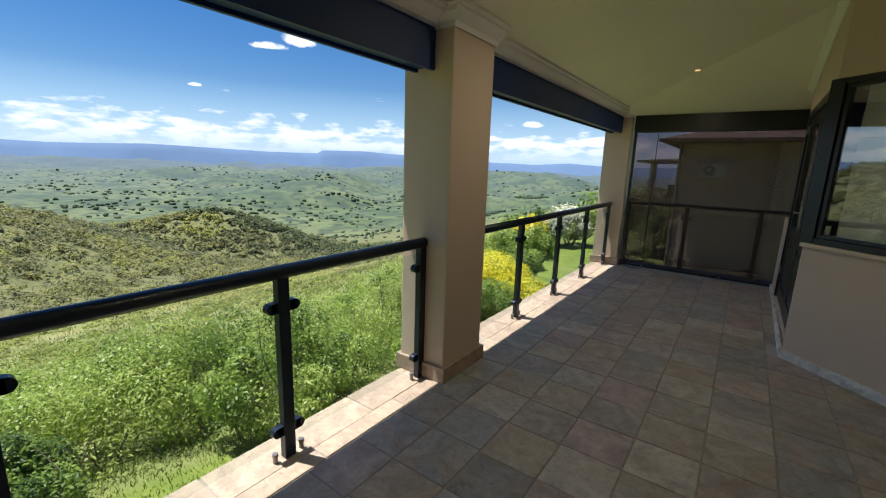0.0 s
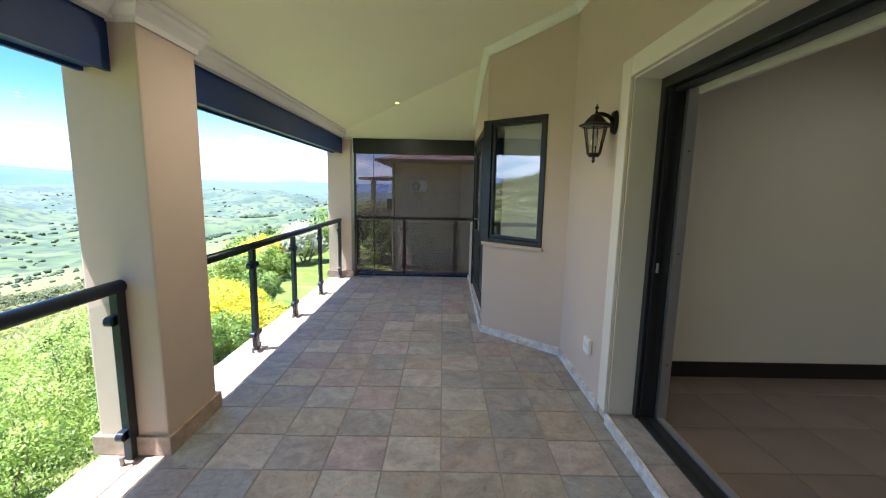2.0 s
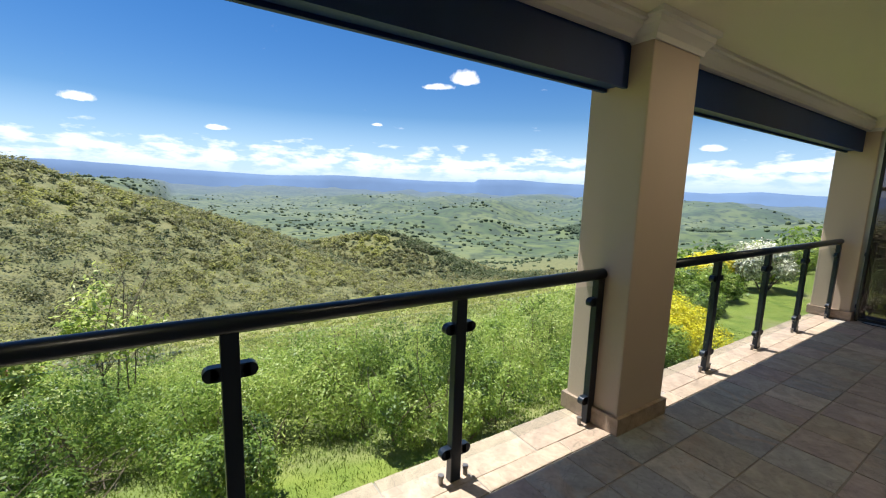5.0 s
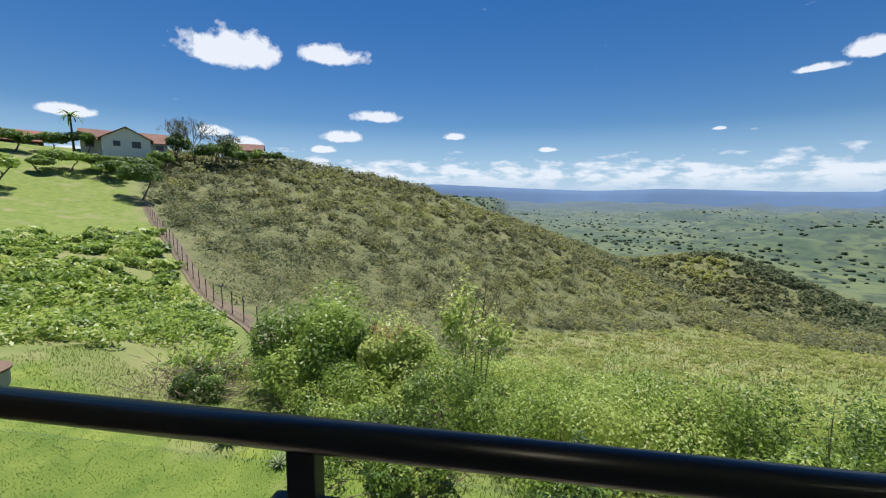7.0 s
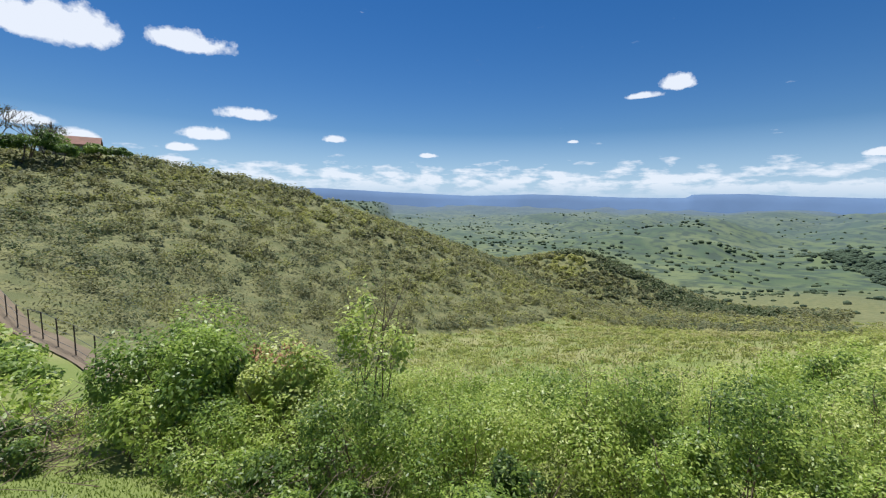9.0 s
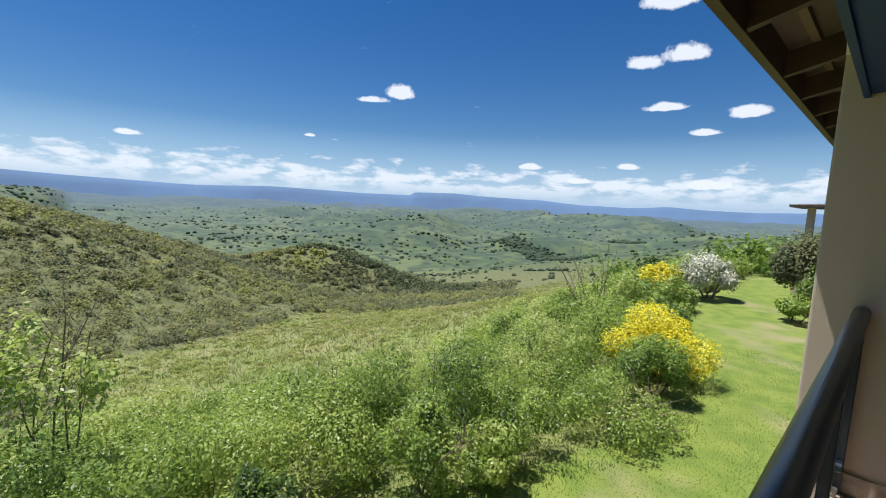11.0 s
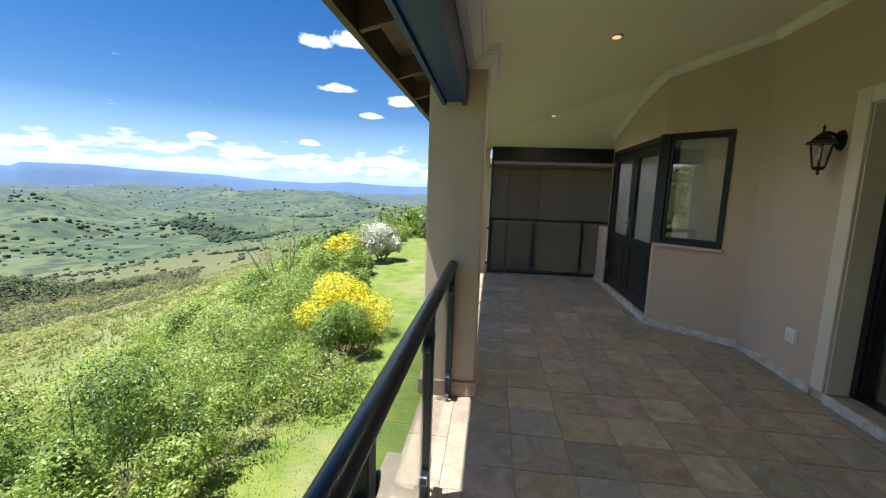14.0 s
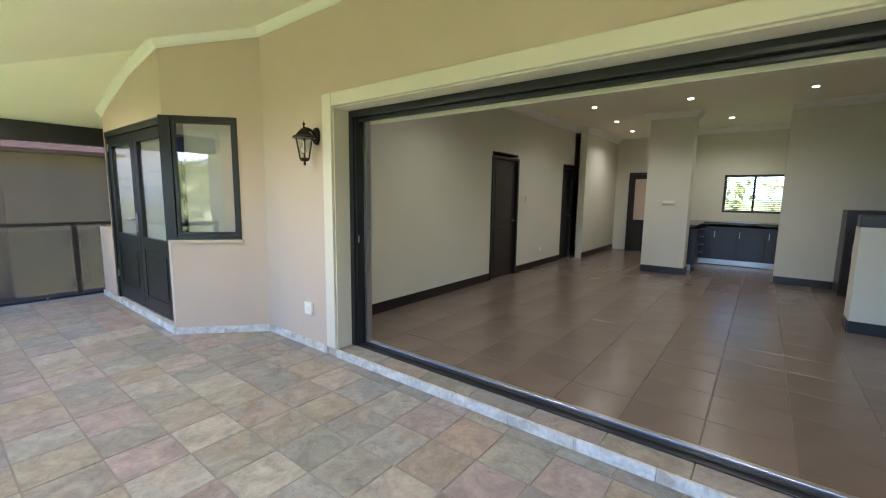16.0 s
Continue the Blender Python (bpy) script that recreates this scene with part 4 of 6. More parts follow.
# ---- bay window and doors ----
def bay_openings():
    (x0, y0), (x1, y1), (x2, y2) = BAY
    L = math.hypot(x1 - x0, y1 - y0)
    ang = math.degrees(math.atan2(y0 - y1, x0 - x1))
    w = thing("window", (x1, y1, 0.98), "black framed bay window with a drawn pale roman blind", "window", turn=ang)
    W, H = L * 0.735, 1.21
    fr = bmesh.new()
    add_box(fr, -0.03, 0.07, -0.02, 0.07, 0, H, 0.004)
    add_box(fr, W - 0.034, W, -0.015, 0.06, 0, H, 0.004)
    add_box(fr, 0.06, W - 0.034, -0.015, 0.06, 0, 0.045, 0.004)
    add_box(fr, 0.06, W - 0.034, -0.015, 0.06, H - 0.04, H, 0.004)
    part("window_frame", fr, M_black, w)
    sa = bmesh.new()
    for a in ((0.075, 0.105, 0.048, H - 0.043), (W - 0.06, W - 0.037, 0.048, H - 0.043), (0.105, W - 0.06, 0.048, 0.075), (0.105, W - 0.06, H - 0.07, H - 0.043)):
        add_box(sa, a[0], a[1], -0.005, 0.04, a[2], a[3], 0.003)
    part("sash", sa, M_black, w)
    part("pane", box(0.105, W - 0.06, 0.012, 0.018, 0.075, H - 0.07), M_dglass, w, "clear reflecting pane")
    part("window_sill", box(-0.01, W + 0.02, -0.035, 0.06, -0.035, -0.002, 0.006), M_wall, w, "taupe plaster sill")
    b = bmesh.new()
    for i in range(6):
        z = 0.05 + i * 0.185
        add_box(b, 0.14, W - 0.08, 0.10 + 0.006 * (i % 2), 0.108 + 0.006 * (i % 2), z, z + 0.183)
    part("roman_blind", b, M_blind, w, "pale folded roman blind")
    # pair of glazed doors
    dy0, dy1, dz = 4.47, 6.40, 2.19
    d = thing("french_doors", (0.66, dy0, 0.0), "pair of closed black half-glazed doors with pale blinds behind the glass", "door")
    n = dy1 - dy0
    f = bmesh.new()
    add_box(f, 0, 0.09, 0, 0.06, 0.07, dz - 0.002, 0.004); add_box(f, 0, 0.09, n - 0.06, n, 0.07, dz - 0.002, 0.004); add_box(f, 0, 0.09, 0.06, n - 0.06, dz - 0.07, dz - 0.002, 0.004)
    part("door_frame", f, M_black, d)
    lw = (n - 0.12) / 2
    for k in range(2):
        a = 0.063 + k * lw
        z0, z1 = 0.09, dz - 0.075
        g = bmesh.new()
        add_box(g, 0.02, 0.065, a, a + 0.11, z0, z1, 0.004); add_box(g, 0.02, 0.065, a + lw - 0.115, a + lw - 0.005, z0, z1, 0.004)
        add_box(g, 0.02, 0.065, a + 0.11, a + lw - 0.115, z1 - 0.11, z1, 0.004); add_box(g, 0.02, 0.065, a + 0.11, a + lw - 0.115, z0, z0 + 0.16, 0.004)
        add_box(g, 0.02, 0.065, a + 0.11, a + lw - 0.115, 0.80, 0.93, 0.004)
        lf = part("door_leaf", g, M_black, d)
        part("panel", box(0.03, 0.055, a + 0.11, a + lw - 0.115, z0 + 0.16, 0.80), M_black, lf)
        part("raised_panel", box(0.022, 0.03, a + 0.16, a + lw - 0.165, z0 + 0.21, 0.75, 0.003), M_black, lf)
        part("pane", box(0.038, 0.043, a + 0.11, a + lw - 0.115, 0.93, z1 - 0.11), M_dglass, lf, "clear reflecting pane")
        bl = bmesh.new()
        for i in range(6):
            zz = 0.91 + i * 0.19
            add_box(bl, 0.067 + 0.004 * (i % 2), 0.071 + 0.004 * (i % 2), a + 0.09, a + lw - 0.09, zz, min(zz + 0.188, z1 - 0.02))
        part("blind", bl, M_blind, lf, "pale blind behind the glass")
        for z in (0.35, 1.95):
            bm = bmesh.new(); yy = a + (0.0 if k == 0 else lw - 0.005); rod(bm, (0.012, yy, z), (0.012, yy, z + 0.09), 0.009, 10)
            part("hinge", bm, M_bolt, lf, "small steel hinge")
    h = bmesh.new()
    ym = 0.063 + lw + 0.05
    add_box(h, 0.014, 0.02, ym - 0.02, ym + 0.02, 0.98, 1.2, 0.003)
    rod(h, (-0.03, ym, 1.13), (0.014, ym, 1.13), 0.009, 10); rod(h, (-0.03, ym - 0.01, 1.13), (-0.03, ym + 0.11, 1.13), 0.009, 10)
    part("door_handle", h, M_metal, d, "silver lever handle")


bay_openings()


# ---- wall lantern, sockets ----
def lantern():
    t = thing("wall_lantern", (1.31, 2.875, 1.955), "dark bronze hexagonal coach lantern with clear panes on the taupe wall", "wall light")
    bm = bmesh.new(); rod(bm, (-0.022, 0, 0), (-0.001, 0, 0), 0.055, 20, 0.062)
    bmesh.ops.scale(bm, vec=(1, 0.8, 1.25), verts=bm.verts)
    part("wall_plate", bm, M_wood_metal, t, smooth=False)
    bm = bmesh.new()
    pts = [Vector((-0.02, 0, 0.01)), Vector((-0.05, 0.003, 0.04)), Vector((-0.09, 0.006, 0.055)), Vector((-0.125, 0.01, 0.05))]
    for a, b in zip(pts, pts[1:]):
        rod(bm, a, b, 0.013, 10)
    part("arm", bm, M_wood_metal, t, smooth=True)
    cx, cy = -0.125, 0.01

    def ring(bm, z, r, n=6):
        return [bm.verts.new((cx + r * math.cos(i * 2 * math.pi / n), cy + r * math.sin(i * 2 * math.pi / n), z)) for i in range(n)]

    bm = bmesh.new()
    levels = [(0.075, 0.006), (0.055, 0.012), (0.045, 0.03), (0.02, 0.055), (-0.005, 0.078), (-0.02, 0.108), (-0.028, 0.108), (-0.024, 0.08)]
    rs = [ring(bm, z, r) for z, r in levels]
    for a, b in zip(rs, rs[1:]):
        for i in range(6):
            bm.faces.new((a[i], a[(i + 1) % 6], b[(i + 1) % 6], b[i]))
    bm.faces.new(rs[0]); bm.faces.new(rs[-1])
    bmesh.ops.recalc_face_normals(bm, faces=bm.faces)
    part("roof_cap", bm, M_wood_metal, t)
    bm = bmesh.new()
    rod(bm, (cx, cy, 0.07), (cx, cy, 0.115), 0.006, 8, 0.003); bmesh.ops.create_uvsphere(bm, u_segments=10, v_segments=6, radius=0.012, matrix=Matrix.Translation((cx, cy, 0.09)))
    part("top_finial", bm, M_wood_metal, t)
    cage = bmesh.new(); gl = bmesh.new()
    top, bot, zt, zb = 0.074, 0.042, -0.03, -0.20
    P = lambda r, z, i: Vector((cx + r * math.cos(i * math.pi / 3), cy + r * math.sin(i * math.pi / 3), z))
    for i in range(6):
        rod(cage, P(top, zt, i), P(bot, zb, i), 0.005, 6)
        rod(cage, P(bot, zb, i), P(bot, zb, i + 1), 0.006, 6)
        gl.faces.new([gl.verts.new(q) for q in (P(top - 0.003, zt, i), P(top - 0.003, zt, i + 1), P(bot - 0.002, zb, i + 1), P(bot - 0.002, zb, i))])
    rod(cage, (cx, cy, zb - 0.022), (cx, cy, zb), 0.03, 12, 0.045)
    part("cage", cage, M_wood_metal, t)
    part("glass_panes", gl, M_lampglass, t, "clear lantern glass")
    bm = bmesh.new(); rod(bm, (cx, cy, zb - 0.06), (cx, cy, zb - 0.02), 0.004, 8, 0.012); bmesh.ops.create_uvsphere(bm, u_segments=10, v_segments=6, radius=0.012, matrix=Matrix.Translation((cx, cy, zb - 0.045)))
    part("bottom_finial", bm, M_wood_metal, t)
    bm = bmesh.new(); rod(bm, (cx, cy, -0.11), (cx, cy, -0.05), 0.012, 12); bmesh.ops.create_uvsphere(bm, u_segments=12, v_segments=8, radius=0.026, matrix=Matrix.Translation((cx, cy, -0.125)))
    part("bulb", bm, M_white, t, "unlit white bulb", smooth=True)


M_wood_metal = mat("dark_bronze", (0.03, 0.024, 0.018), 0.42, metal=0.6, var=0.4, scale=30, bump=0.15)
lantern()


def socket(loc, turn, w=0.11, h=0.115, label="white outdoor double socket box low on the taupe wall"):
    t = thing("power_socket", loc, label, "power socket", turn=turn)
    part("cover", box(-0.03, -0.001, -w / 2, w / 2, -h / 2, h / 2, 0.008), M_white, t)
    for s in (-1, 1):
        part("rocker", box(-0.036, -0.031, s * w * 0.22 - 0.01, s * w * 0.22 + 0.01, -0.02, 0.02, 0.002), M_white, t)


socket((1.31, 3.045, 0.38), 0)


# ---- shade screen and the rail behind it ----
def shade():
    s = thing("shade_screen", (-1.28, END_Y, 0), "dark grey see-through roll-down shade screen closing the end of the balcony", "blind")
    W = 3.1
    part("head_box", box(0, W, -0.06, 0.06, 2.06, 2.30, 0.006), M_black, s, "black head box")
    part("screen_sheet", box(0.03, W, -0.002, 0.002, 0.05, 2.06), M_screen, s, "grey mesh sheet")
    part("bottom_bar", box(0.03, W, -0.018, 0.018, 0.012, 0.05, 0.006), M_black, s)
    part("side_guide", box(0.0, 0.03, -0.02, 0.02, 0.0, 2.06, 0.003), M_black, s)
    part("seam", box(0.325, 0.333, -0.006, -0.0025, 0.05, 2.06), M_black, s)
    for x in (0.33, 1.35):
        bm = bmesh.new(); rod(bm, (x, -0.03, 0.0), (x, -0.03, 0.05), 0.012, 10)
        part("bolt", bm, M_bolt, s, "tarnished steel bolt")
    r = thing("railing", (-1.28, END_Y + 0.13, 0), "dark metal railing with glass panes behind the grey screen", "railing", "railings of the balcony")
    bm = bmesh.new(); rod(bm, (0, 0, 1.0), (W, 0, 1.0), 0.026, 16)
    part("handrail", bm, M_rail, r, smooth=True)
    xs = [0.03, 0.83, 1.71, 2.6]
    for x in xs:
        bm = box(x - 0.03, x + 0.03, -0.022, 0.022, 0, 0.98, 0.004)
        p = part("post", bm, M_rail, r)
        for z in (0.82, 0.16):
            part("glass_clamp", box(x - 0.085, x + 0.085, -0.02, 0.02, z - 0.026, z + 0.026, 0.018), M_rail, p)
    for a, b in zip(xs, xs[1:]):
        g = part("glass_pane", box(a + 0.05, b - 0.05, -0.004, 0.004, 0.09, 0.92), M_glass, r, "clear glass pane")
        g.visible_shadow = False
    c = bmesh.new()
    pts = [Vector((-1.2, END_Y - 0.05, 0.006)), Vector((-1.1, END_Y - 0.1, 0.006)), Vector((-1.02, END_Y - 0.08, 0.006)), Vector((-0.98, END_Y - 0.12, 0.006))]
    for a, b in zip(pts, pts[1:]):
        rod(c, a, b, 0.005, 6)
    tagged(part("cable", c, M_black, label="short black cable lying on the slate floor by the screen"), category="cable")


shade()


# ---- living room ----
def living():
    def dark_door(x, y, w, h, label, turn=0.0, glazed=False):
        t = thing("interior_door", (x, y, IN_Z), label, "door", turn=turn)
        f = bmesh.new()
        add_box(f, -0.05, 0.0, -0.03, 0.12, 0, h + 0.05, 0.004); add_box(f, w, w + 0.05, -0.03, 0.12, 0, h + 0.05, 0.004); add_box(f, 0, w, -0.03, 0.12, h, h + 0.05, 0.004)
        part("door_frame", f, M_darkwood, t)
        if glazed:
            g = bmesh.new()
            add_box(g, 0, 0.1, 0.02, 0.06, 0, h); add_box(g, w - 0.1, w, 0.02, 0.06, 0, h); add_box(g, 0.1, w - 0.1, 0.02, 0.06, 0, 0.85); add_box(g, 0.1, w - 0.1, 0.02, 0.06, h - 0.12, h)
            part("door_leaf", g, M_darkwood, t)
            part("pane", box(0.1, w - 0.1, 0.035, 0.042, 0.85, h - 0.12), M_wall, t, "dull taupe pane")
        else:
            part("door_leaf", box(0.003, w - 0.003, 0.02, 0.06, 0.004, h - 0.003, 0.003), M_darkwood, t)
            part("raised_panel", box(0.12, w - 0.12, 0.012, 0.02, 0.2, 0.9, 0.003), M_darkwood, t)
            part("raised_panel", box(0.12, w - 0.12, 0.012, 0.02, 1.02, h - 0.15, 0.003), M_darkwood, t)
        hb = bmesh.new(); rod(hb, (w - 0.07, -0.02, 1.0), (w - 0.07, 0.02, 1.0), 0.01, 8); rod(hb, (w - 0.16, -0.02, 1.0), (w - 0.06, -0.02, 1.0), 0.008, 8)
        part("door_handle", hb, M_metal, t, "silver lever handle")
    dark_door(5.08, 3.34, 0.84, 2.06, "closed dark wooden door in the cream living room wall")
    dark_door(8.13, 3.36, 0.58, 2.06, "closed dark wooden door by the passage")
    dark_door(11.17, 2.62, 0.8, 2.06, "dark half-glazed door at the end of the hall", turn=-90, glazed=True)
    sk = [(1.7, 5.02, 3.318, 3.33), (5.98, 8.07, 3.318, 3.33), (8.75, 11.3, 3.038, 3.05)]
    for a, b, c, d in sk:
        part("baseboard", box(a, b, c, d, IN_Z, IN_Z + 0.13, 0.003), M_darkwood, kind="structure", label="dark baseboard")
    for a, b, c, d in ((7.888, 7.90, 0.82, 1.56), (7.9, 8.3, 0.808, 0.82), (8.128, 8.14, -1.9, -0.52), (5.268, 5.28, -2.4, -1.13), (5.28, 5.6, -1.13, -1.118)):
        part("baseboard", box(a, b, c, d, IN_Z, IN_Z + 0.13, 0.003), M_darkwood, kind="structure", label="dark baseboard")
    # cornices
    bm = bmesh.new()
    sweep(bm, [(11.3, 3.05, 2.93), (8.75, 3.05, 2.93), (8.75, 3.33, 2.93), (1.6, 3.33, 2.93)], [(0, 0), (0.02, 0), (0.03, 0.03), (0.08, 0.08), (0.1, 0.12), (0, 0.12)])
    part("cornice", bm, M_white, kind="structure", label="white moulded interior cornice")
    bm = bmesh.new()
    sweep(bm, [(8.3, 1.56, 2.93), (7.9, 1.56, 2.93), (7.9, 0.82, 2.93), (8.3, 0.82, 2.93)][::-1], [(0, 0), (0.02, 0), (0.03, 0.03), (0.08, 0.08), (0.1, 0.12), (0, 0.12)])
    part("cornice", bm, M_white, kind="structure", label="white moulded cornice round the column")
    bm = bmesh.new()
    sweep(bm, [(8.14, -0.52, 2.93), (8.14, SOUTH, 2.93)][::-1], [(0, 0), (0.02, 0), (0.03, 0.03), (0.08, 0.08), (0.1, 0.12), (0, 0.12)])
    part("cornice", bm, M_white, kind="structure", label="white moulded interior cornice")
    bm = bmesh.new()
    sweep(bm, [(10.5, -0.88, 2.93), (10.5, 1.3, 2.93)], [(0, 0), (0.02, 0), (0.03, 0.03), (0.08, 0.08), (0.1, 0.12), (0, 0.12)])
    part("cornice", bm, M_white, kind="structure", label="white moulded kitchen cornice")
    # kitchen units
    def unit(x, y, w, turn, label, drawers=0):
        t = thing("cabinet_unit", (x, y, IN_Z), label, "kitchen cabinet", "charcoal kitchen units", turn=turn)
        part("body", box(0.0, 0.56, 0, w, 0.12, 0.84), M_cab, t)
        part("kick_board", box(0.04, 0.5, 0, w, 0, 0.119), M_metal, t, "pale metal kick board")
        if drawers:
            for i in range(drawers):
                h = 0.70 / drawers
                d = part("drawer", box(-0.02, -0.002, 0.004, w - 0.004, 0.125 + i * h, 0.121 + (i + 1) * h, 0.003), M_cab, t)
                part("door_handle", box(-0.035, -0.021, w / 2 - 0.06, w / 2 + 0.06, 0.125 + i * h + h * 0.7, 0.135 + i * h + h * 0.7, 0.002), M_metal, d, "steel bar handle")
        else:
            d = part("door", box(-0.02, -0.002, 0.004, w - 0.004, 0.125, 0.835, 0.003), M_cab, t)
            part("door_handle", box(-0.035, -0.021, w - 0.06, w - 0.048, 0.6, 0.74, 0.002), M_metal, d, "steel bar handle")
    y = -0.88
    for w, dr in ((0.5, 0), (0.5, 0), (0.45, 0), (0.4, 4)):
        unit(9.9, y, w, 0, "charcoal drawer unit under the kitchen window" if dr else "charcoal kitchen cabinet under the kitchen window", dr)
        y += w
    tagged(part("worktop", box(9.86, 10.5, -0.88, 1.3, 0.915, 0.955, 0.004), M_counter, label="dark granite worktop on the charcoal units"), category="worktop")
    unit(8.6, 1.28, 0.5, -90, "charcoal drawer unit at the side of the kitchen", 4)
    tagged(part("worktop", box(8.32, 9.85, 0.70, 1.29, 0.915, 0.955, 0.004), M_counter, label="dark granite worktop at the kitchen side"), category="worktop")
    s = thing("sink", (10.05, -0.2, 0.956), "stainless steel kitchen sink in the dark worktop", "sink")
    bm = bmesh.new()
    for a in ((0, 0.35, 0, 0.02), (0, 0.35, 0.48, 0.5), (0, 0.02, 0.02, 0.48), (0.33, 0.35, 0.02, 0.48)):
        add_box(bm, *a, 0, 0.012)
    part("rim", bm, M_metal, s)
    part("basin", box(0.02, 0.33, 0.02, 0.48, 0.0, 0.004), M_metal, s)
    # kitchen window with slatted blind
    w = thing("window", (10.5, -0.65, 1.16), "kitchen window with a dark slatted blind and bright garden outside", "window")
    f = bmesh.new()
    for a in ((0, 1.12, 0, 0.05), (0, 1.12, 0.79, 0.84), (0, 0.05, 0.05, 0.79), (1.07, 1.12, 0.05, 0.79), (0.54, 0.58, 0.05, 0.79)):
        add_box(f, 0.0, 0.06, a[0], a[1], a[2], a[3])
    part("window_frame", f, M_black, w)
    for i in range(17):
        z = 0.07 + i * 0.043
        bm = box(-0.02, 0.02, 0.02, 1.10, -0.0015, 0.0015, 0, Matrix.Translation((-0.03, 0, z)) @ pose(0, 0, 0, 0, 20, 0))
        part("slat", bm, M_darkwood, w)
    # nib wall with black box on it, dark cupboard behind
    part("nib_wall", box(5.28, 5.6, -2.4, -1.13, 0, 1.18), M_inwall, kind="structure", label="half-height cream wall in the living room")
    t = thing("speaker", (5.3, -1.36, 1.18), "small black box standing on the half-height wall", "speaker")
    part("body", box(0, 0.2, 0, 0.24, 0.0, 0.13, 0.006), M_black, t)
    part("grille", box(-0.006, -0.001, 0.015, 0.225, 0.012, 0.118, 0.002), M_darkwood, t)
    t = thing("cupboard", (7.6, -1.9, IN_Z), "tall dark wooden cupboard beside the wing wall", "cupboard")
    part("body", box(0, 0.5, 0, 0.62, 0, 1.3, 0.006), M_darkwood, t)
    d = part("door", box(-0.02, -0.002, 0.01, 0.61, 0.06, 1.28, 0.004), M_darkwood, t)
    part("door_handle", box(-0.05, -0.021, 0.5, 0.52, 0.6, 0.8, 0.004), M_metal, d, "pale bar handle")
    socket((7.0, 3.33, 0.37), 90, 0.115, 0.075, "white double socket low on the cream wall")
    socket((6.3, 3.33, 1.4), 90, 0.075, 0.115, "white light switch beside the dark door")
    socket((7.9, 1.15, 1.38), 0, 0.2, 0.06, "white wide switch plate on the cream column")
    for x, y in ((5.26, 1.78), (6.6, 1.83), (7.85, 1.87), (5.4, 0.59), (7.2, 0.24), (8.5, 0.25), (5.5, -0.63)):
        k = (IN_CEIL - 1.46) / (2.75 - 1.46)
        x, y = -0.95 + (x + 0.95) * k, -0.28 + (y + 0.28) * k
        t = thing("downlight", (x, y, IN_CEIL), "small square recessed downlight glowing warm in the white living room ceiling", "ceiling light", "downlights in the living room")
        bm = bmesh.new(); rod(bm, (0, 0, -0.008), (0, 0, 0.002), 0.05, 20)
        part("ring", bm, M_metal, t)
        bm = bmesh.new(); rod(bm, (0, 0, -0.012), (0, 0, -0.0085), 0.04, 20)
        part("bulb", bm, M_down, t, "glowing warm bulb")
    # spots for the downlights' light; the added pair at x 3.2 has no fixture
    for x, y in ((3.2, 1.9), (3.2, -0.6), (6.6, 1.9), (6.6, 0.0), (9.3, 0.3), (9.6, 2.2)):
        lamp = new("room_lamp", bpy.data.lights.new("room_lamp", "SPOT"))
        lamp.data.energy, lamp.data.color, lamp.data.spot_size, lamp.data.spot_blend, lamp.data.shadow_soft_size = 8, (1.0, 0.9, 0.76), radians(150), 1.0, 0.04
        lamp.matrix_world = look((x, y, IN_CEIL - 0.03), (x, y, 0))


living()


# ---- vegetation ----
def leaf_cloud(centers, radii, counts, size, tones, seed, lobes=9, flat=1.0, tspread=0.16, up=0.75, fill=0.2):
    """Leaves for many bushes at once: each bush is a heap of lobes, each lobe a shell of small folded leaves."""
    rs = np.random.RandomState(seed)
    C, Rr, K, T = (np.asarray(a, float) for a in (centers, radii, counts, tones))
    n = len(C)
    ld = rs.normal(size=(n, lobes, 3)); ld[..., 2] = np.abs(ld[..., 2]) * 0.9
    ld /= np.linalg.norm(ld, axis=-1, keepdims=True)
    lpos = ld * (0.45 + 0.35 * rs.rand(n, lobes, 1))
    lrad = 0.26 + 0.26 * rs.rand(n, lobes)
    ltone = rs.normal(size=(n, lobes)) * tspread * 0.7
    idx = np.repeat(np.arange(n), K.astype(int))
    N = len(idx)
    lb = rs.randint(0, lobes, N)
    d = rs.normal(size=(N, 3)); d /= np.linalg.norm(d, axis=1, keepdims=True)
    rad = lrad[idx, lb] * (1 - fill * rs.rand(N) ** 0.7 * 2 * 0.9)
    p = lpos[idx, lb] + d * rad[:, None]
    p[:, 2] = np.maximum(p[:, 2] - 0.12, -0.8) * flat
    pos = C[idx] + p * Rr[idx][:, None] if Rr.ndim == 1 else C[idx] + p * Rr[idx]
    nrm = d * 0.9 + rs.normal(size=(N, 3)) * 0.55 + np.array([0, 0, up])
    nrm /= np.linalg.norm(nrm, axis=1, keepdims=True)
    a = rs.normal(size=(N, 3)); u = np.cross(nrm, a); u /= np.linalg.norm(u, axis=1, keepdims=True)
    v = np.cross(nrm, u)
    sz = (size if np.ndim(size) == 0 else np.asarray(size)[idx]) * (0.6 + 0.8 * rs.rand(N))
    s = sz[:, None]
    co = np.stack([pos - u * s, pos - v * s * 0.45 + nrm * s * 0.12, pos + u * s, pos + v * s * 0.45 + nrm * s * 0.12], 1).reshape(-1, 3)
    tone = np.clip(T[idx] + ltone[idx, lb] + rs.normal(size=N) * tspread * 0.5, 0, 1)
    return co, np.repeat(tone, 4)


def cloud_mesh(name, parts):
    co = np.concatenate([c for c, _ in parts]); tone = np.concatenate([t for _, t in parts])
    return raw_mesh(name, co, np.arange(len(co)).reshape(-1, 4), tone)


